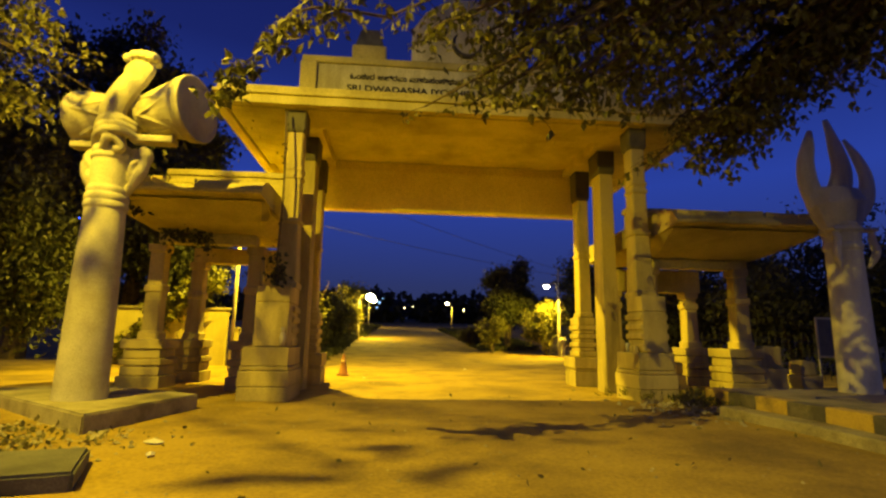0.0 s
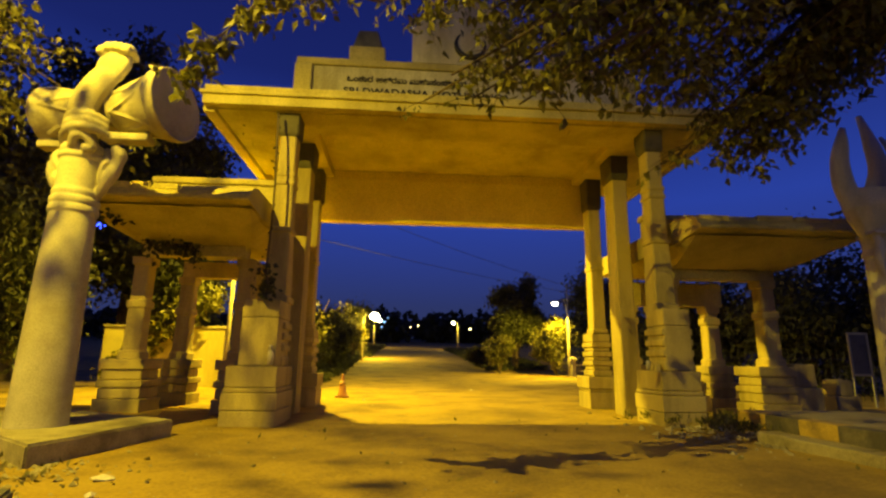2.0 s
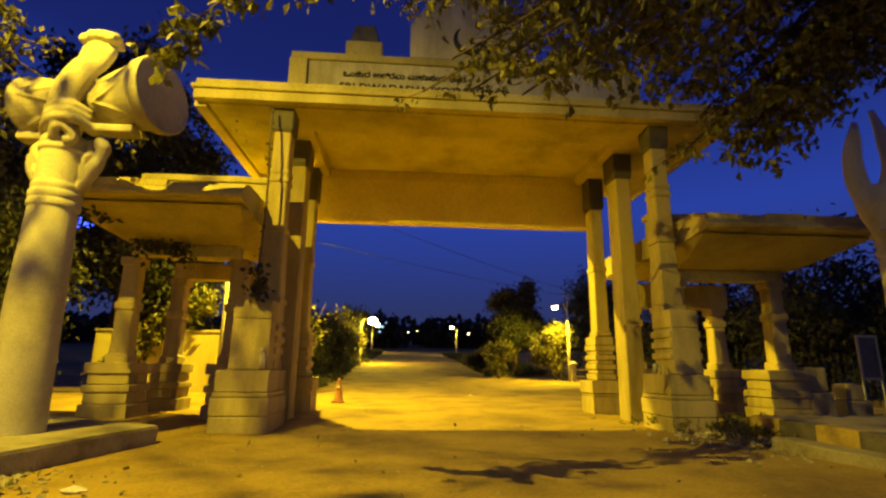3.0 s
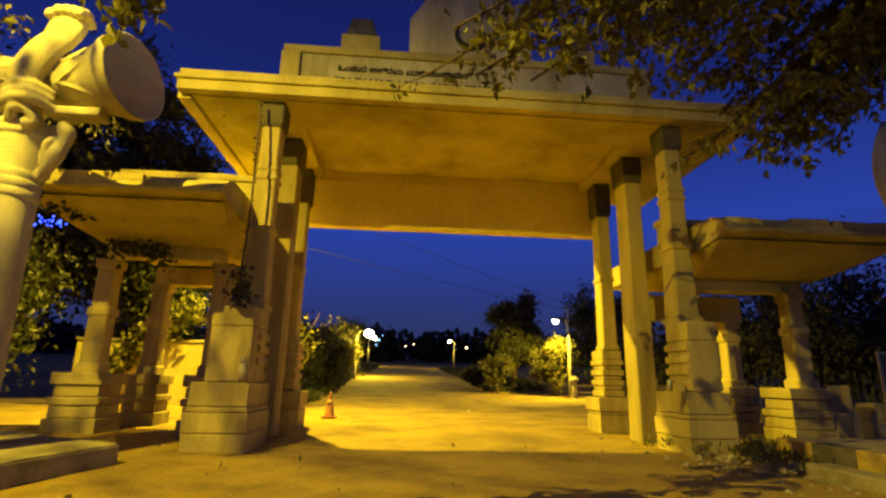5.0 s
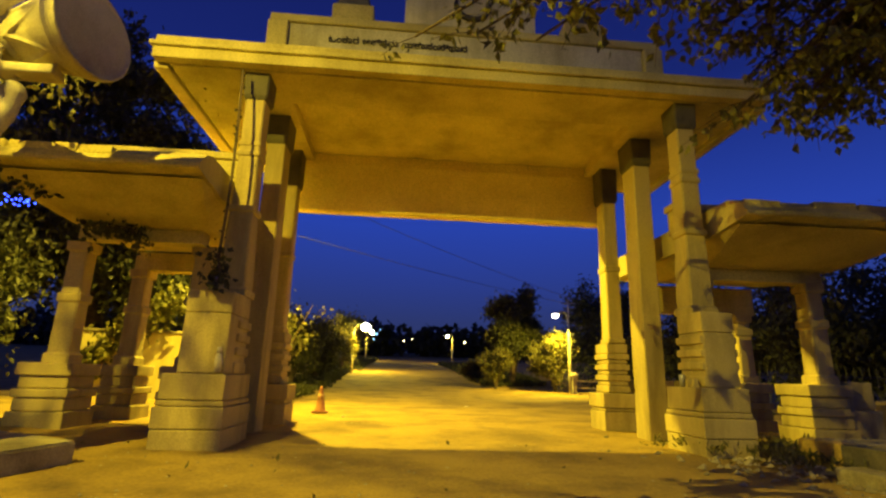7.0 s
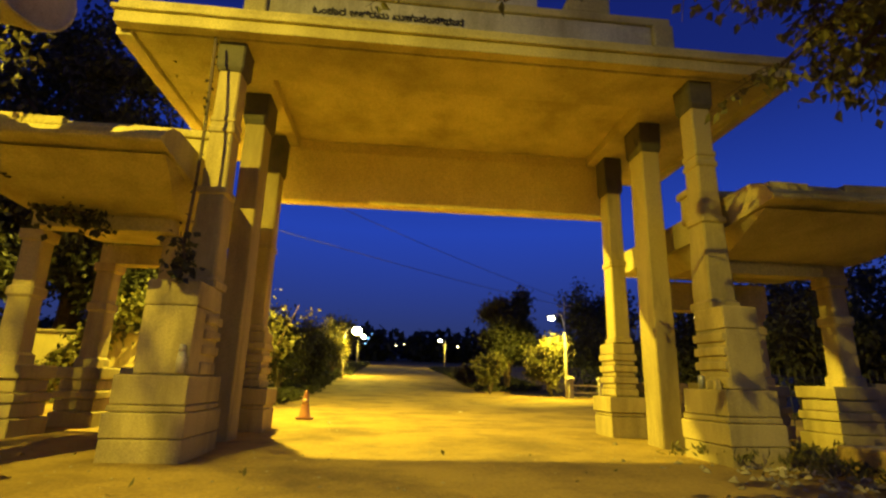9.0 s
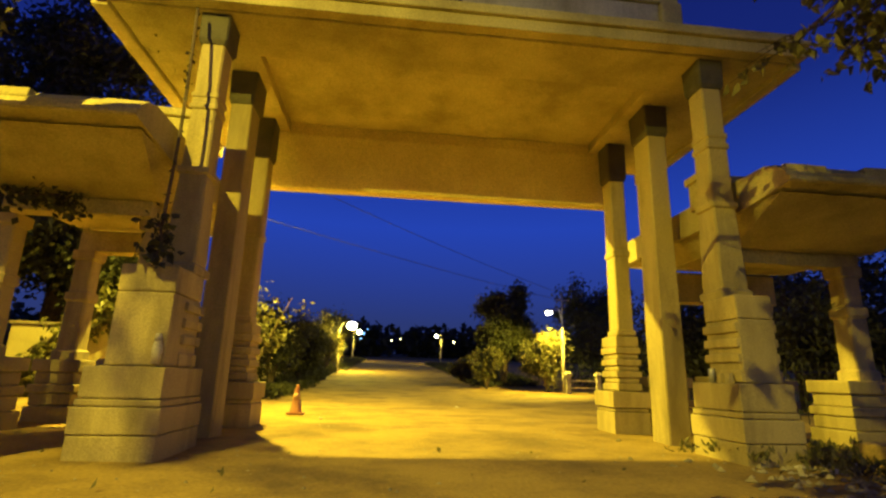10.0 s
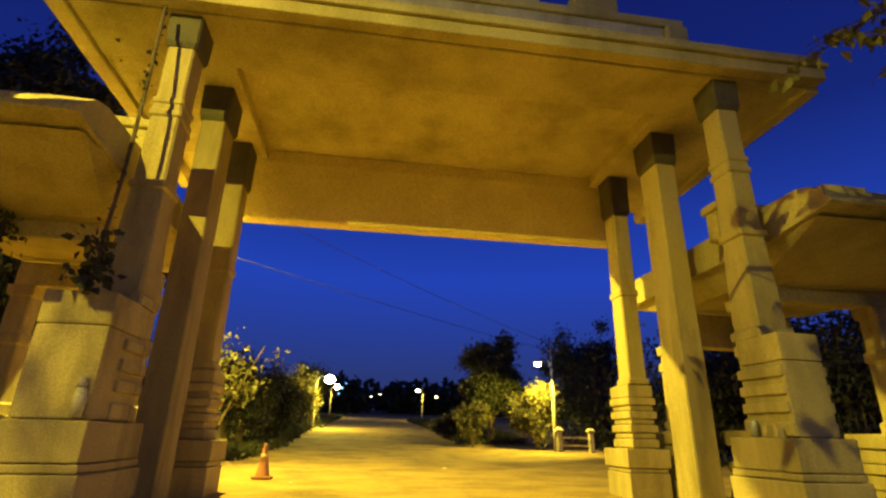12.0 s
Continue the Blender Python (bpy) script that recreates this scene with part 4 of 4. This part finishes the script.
compound_wall("compound_wall", -13.5, -8.2, 25.6, 25.85, 2.6, "stained plaster compound wall behind the pavilion")
compound_wall("compound_wall", -8.0, -7.75, 26.0, 34.0, 1.7, "low plaster compound wall beside the road")
compound_wall("compound_wall", -7.9, -7.65, 34.1, 48.0, 1.7, "low plaster compound wall beside the road")


def creeper(points, n, size, spread, seed, label, material=None, r=0.02):
    t = thing("creeper", label, "creeper", points[0])
    path = smooth_path(points, 10)
    part("stem", tube(path, [r] * len(path), 5), M_BARK, t)
    rng = np.random.default_rng(seed)
    at = np.array([tuple(path[int(k)]) for k in rng.integers(0, len(path), n)])
    foliage("leaves", at, size, material or M_LEAF_SHADED, t, spread=spread, seed=seed, aspect=0.7)


creeper([(-12.6, 25.2, 0.6), (-11.4, 25.2, 2.0), (-10.2, 25.2, 3.2), (-8.6, 25.3, 4.2)], 1500, 0.28, 0.32, 51, "leafy creeper sprawling over the compound wall", M_LEAF, 0.05)
creeper([(-2.95, 12.45, 2.70), (-2.90, 12.50, 3.0), (-3.05, 12.62, 3.35)], 150, 0.13, 0.10, 52, "small dark plant rooted on the pedestal top")
creeper([(-3.02, 12.68, 3.2), (-2.99, 12.70, 4.4), (-3.0, 12.72, 5.6), (-3.1, 12.85, 7.3)], 36, 0.08, 0.04, 53, "dry dark vine climbing the gateway pillar", M_WIRE, 0.028)
creeper([(-4.35, 13.6, 7.66), (-4.45, 14.4, 7.67), (-4.2, 15.2, 7.67), (-4.1, 16.4, 7.67)], 160, 0.13, 0.09, 54, "dark vine clinging under the canopy")
creeper([(-6.6, 14.2, 4.30), (-6.1, 14.25, 4.15), (-5.6, 14.3, 4.2), (-5.2, 14.3, 3.85)], 240, 0.15, 0.13, 55, "dark creeper hanging from the pavilion eaves")
creeper([(-7.3, 12.6, 4.95), (-6.9, 12.7, 4.75), (-6.6, 13.2, 4.6)], 220, 0.15, 0.14, 56, "dark creeper hanging from the pavilion eaves")


def gate_posts():
    g = ground_height(14, 40)
    f = thing("fence", "two short concrete posts joined by low rails", "fence", (14.1, 40.0, g))
    for x in (13.05, 15.2):
        p = part("post", shaft(x, 40.0, [(g - 0.2, 0.16, 0.16), (g + 1.25, 0.15, 0.15)], 0.02), M_POLE, f)
        part("post_cap", shaft(x, 40.0, [(g + 1.253, 0.24, 0.24), (g + 1.36, 0.24, 0.24), (g + 1.52, 0.12, 0.12)], 0.03), M_POLE, p)
    for z in (0.42, 0.9):
        part("rail", box(13.22, 15.03, 39.95, 40.05, g + z - 0.06, g + z + 0.06, 0.01, 0, 0), M_POLE, f)


gate_posts()


def notice_board():
    x, y, w, z0, z1 = 15.05, 17.0, 0.36, 1.05, 2.45
    b = thing("notice_board", "white framed notice board on two thin posts", "notice board", (x, y, 0.1))
    part("panel", box(x - w + 0.07, x + w - 0.07, y - 0.015, y + 0.015, z0 + 0.07, z1 - 0.07, 0, 0, 0), M_DARKSTONE, b, "dark board panel")
    for a, c, d, e in ((x - w, x - w + 0.068, z0, z1), (x + w - 0.068, x + w, z0, z1), (x - w + 0.07, x + w - 0.07, z0, z0 + 0.068), (x - w + 0.07, x + w - 0.07, z1 - 0.068, z1)):
        part("frame_bar", box(a, c, y - 0.03, y + 0.03, d, e, 0.008, 0, 0), M_CREAM, b)
    for px in (x - w + 0.03, x + w - 0.03):
        part("post", box(px - 0.025, px + 0.025, y - 0.025, y + 0.025, 0.0, z0 - 0.003, 0.005, 0, 0), M_METAL, b)


notice_board()


def rough_pedestal(x, y, w, h, label):
    p = thing("stone_pedestal", label, "pedestal", (x, y, 0))
    part("block", box(x - w, x + w, y - w, y + w, -0.05, 0.55 * h, 0.06, 0.25, 0.05), M_STONE, p)
    part("block", box(x - w * 0.8, x + w * 0.8, y - w * 0.8, y + w * 0.8, 0.553 * h, h, 0.07, 0.25, 0.06), M_STONE, p)


rough_pedestal(11.1, 14.9, 0.42, 1.40, "rough broken stone pedestal in the shade")
rough_pedestal(12.9, 15.6, 0.35, 0.95, "rough broken stone pedestal in the shade")
rough_pedestal(8.9, 16.2, 0.30, 0.85, "small rough stone block in the shade")


# cables over the road
def cable(a, b, sag):
    pts = [Vector(a).lerp(Vector(b), k / 24) - Vector((0, 0, sag * 4 * (k / 24) * (1 - k / 24))) for k in range(25)]
    c = part("cable", tube(pts, [0.014] * 25, 5), M_WIRE)
    tagged(c, "thin overhead power cable crossing the road", "cable", "overhead cables")


cable((-5.0, 22.7, 8.8), (12.85, 40.3, 7.3), 0.25)
cable((-5.0, 22.7, 6.7), (12.85, 40.3, 6.8), 0.15)
up = thing("pole_extension", "slim steel cable mast on the lamp pole", "mast", (12.85, 40.3, 4.9))
part("mast", lathe(12.85, 40.3, [(4.85, 0.05), (7.4, 0.035)], 10), M_METAL, up)
part("crossbar", box(12.3, 13.4, 40.26, 40.34, 6.78, 6.85, 0.01, 0, 0), M_METAL, up)


# blue string lights in the trees
def bead(place, r, material, name, label, category, group):
    bm = bmesh.new()
    bmesh.ops.create_icosphere(bm, subdivisions=1, radius=r)
    for v in bm.verts:
        v.co += Vector(place)
    tagged(part(name, bm, material, smooth=True), label, category, group)


rng = np.random.default_rng(61)
for k in range(26):
    bead((-8.10 + rng.normal(0, 0.30), 14.5 + rng.normal(0, 0.12), 4.73 + rng.normal(0, 0.10)), 0.020, M_BLUE, "string_light", "tiny glowing blue decorative bulb", "string light", "blue lights in the trees")
for x, y, z, r in ((-3.2, 85.0, 7.4, 0.20), (-3.6, 85.0, 6.6, 0.14), (-2.6, 84.0, 8.0, 0.10)):
    bead((x, y, z), r, M_CYAN, "string_light", "small pale blue light above the road", "light", "far lights")
for x, y, z, r in ((1.6, 140.0, 10.0, 0.12), (4.6, 170.0, 12.5, 0.12), (10.2, 80.0, 6.2, 0.10), (15.6, 82.0, 7.4, 0.09), (35.0, 60.0, 9.0, 0.13)):
    bead((x, y, z), r, M_LAMP, "far_light", "small glowing lamp far down the road", "light", "far lights")


# ---- litter, stones and grass ----
def pebbles():
    rng = np.random.default_rng(71)
    verts, faces = [], []
    def stone(x, y, z, r):
        b = len(verts)
        for a in ((1, 0, 0), (-1, 0, 0), (0, 1, 0), (0, -1, 0), (0, 0, 1), (0, 0, -0.5)):
            verts.append((x + a[0] * r * rng.uniform(0.6, 1.3), y + a[1] * r * rng.uniform(0.6, 1.3), z + a[2] * r * rng.uniform(0.4, 0.8)))
        for f in ((0, 2, 4), (2, 1, 4), (1, 3, 4), (3, 0, 4), (2, 0, 5), (1, 2, 5), (3, 1, 5), (0, 3, 5)):
            faces.append(tuple(b + i for i in f))
    for k in range(900):
        x, y = rng.uniform(-5, 8), rng.uniform(2, 34)
        stone(x, y, ground_height(x, y), rng.uniform(0.008, 0.035))
    for k in range(500):
        x, y = rng.normal(7.2, 0.9), rng.normal(11.6, 1.1)
        stone(x, y, ground_height(x, y) + 0.01, rng.uniform(0.02, 0.09))
    for k in range(500):
        x, y = rng.normal(-5.3, 0.8), rng.normal(7.6, 0.8)
        stone(x, y, ground_height(x, y) + 0.01, rng.uniform(0.015, 0.06))
    me = bpy.data.meshes.new("pebbles")
    me.from_pydata(verts, [], faces)
    me.materials.append(M_CONCRETE)
    tagged(new("pebbles", me), "loose stones and crumbs of concrete on the earth", "stones", kind="stuff")


pebbles()


def dry_leaves():
    rng = np.random.default_rng(72)
    at = []
    for k in range(90):
        x, y = rng.uniform(-8, 9), rng.uniform(3, 14)
        at.append((x, y, ground_height(x, y) + 0.03))
    for k in range(700):
        x, y = rng.normal(-5.6, 0.9), rng.normal(7.3, 0.9)
        at.append((x, y, ground_height(x, y) + 0.03))
    tagged(foliage("leaf_litter", at, 0.10, M_GRASS, None, droop=0.0, seed=73), "dry fallen leaves scattered over the earth", "leaves", kind="stuff")
    at = []
    for k in range(60):
        cx, cy = rng.normal(7.6, 1.0), rng.normal(12.2, 1.0)
        for j in range(22):
            at.append((cx + rng.normal(0, 0.12), cy + rng.normal(0, 0.12), ground_height(cx, cy) + rng.uniform(0.05, 0.22)))
    tagged(foliage("weeds", at, 0.16, M_LEAF_PALE, None, aspect=0.3, droop=-0.8, seed=74), "low weeds growing round the terrace edge", "weeds", kind="stuff")


dry_leaves()


def scrap(x, y, r, seed, material):
    """A crumpled piece of paper lying on the earth."""
    rng = np.random.default_rng(seed)
    z = ground_height(x, y) + 0.02
    bm = bmesh.new()
    ring = [bm.verts.new((x + r * rng.uniform(0.7, 1.2) * math.cos(a), y + r * rng.uniform(0.6, 1.1) * math.sin(a), z + rng.uniform(0, 0.03))) for a in [2 * math.pi * k / 7 for k in range(7)]]
    low = [bm.verts.new((v.co.x, v.co.y, v.co.z - 0.012)) for v in ring]
    top = bm.verts.new((x, y, z + 0.05))
    for k in range(7):
        bm.faces.new((ring[k], ring[(k + 1) % 7], top))
        bm.faces.new((low[k], low[(k + 1) % 7], ring[(k + 1) % 7], ring[k]))
    tagged(part("paper_scrap", bm, material), "crumpled pale paper scrap on the earth", "litter", "scraps of litter")


for k, (x, y, r) in enumerate(((-3.22, 7.5, 0.13), (6.9, 11.9, 0.12), (7.2, 11.4, 0.10), (6.6, 12.2, 0.09), (7.9, 12.6, 0.10), (-2.9, 6.7, 0.06), (3.4, 26.0, 0.10), (-1.2, 19.6, 0.06))):
    scrap(x, y, r, 80 + k, M_LITTER)

mast = thing("utility_pole", "thin pale utility pole behind the pavilion", "pole", (-6.9, 22.3, 0))
part("pole", lathe(-6.9, 22.3, [(-0.2, 0.09), (5.2, 0.07)], 12), M_POLE, mast, smooth=True)


def iron_fence(x0, x1, y):
    f = thing("iron_fence", "dark iron bar fence behind the pavilion", "fence", ((x0 + x1) / 2, y, 0))
    n = int((x1 - x0) / 0.28)
    bar = None
    for k in range(n + 1):
        x = x0 + 0.28 * k
        if bar is None:
            bar = part("bar", lathe(x0, y, [(-0.1, 0.014), (1.85, 0.014), (1.95, 0.004)], 6), M_WIRE, f)
        else:
            b = new("bar", bar.data)
            b.parent, b.matrix_parent_inverse = f, Matrix.Translation(-Vector(f.location)) @ Matrix.Translation((0.28 * k, 0, 0))
    for z in (0.35, 1.6):
        part("rail", box(x0, x1, y + 0.016, y + 0.04, z, z + 0.04, 0, 0, 0), M_WIRE, f)


iron_fence(11.8, 21.0, 19.6)

tin = thing("tin_can", "small pale grey tin can on the pedestal ledge", "can", (6.12, 13.35, 1.2))
part("can_body", lathe(6.12, 13.35, [(1.203, 0.05), (1.21, 0.058), (1.43, 0.058), (1.44, 0.05)], 16), M_METAL, tin, smooth=True)
for k, dy in enumerate((0.0, -0.22)):
    stump = part("stone_stump", shaft(6.12, 13.12 + dy, [(1.202, 0.06, 0.05), (1.36, 0.045, 0.04)], 0.012), M_STONE)
    tagged(stump, "small broken stone stump on the pedestal ledge", "stone", "stumps on the ledge")
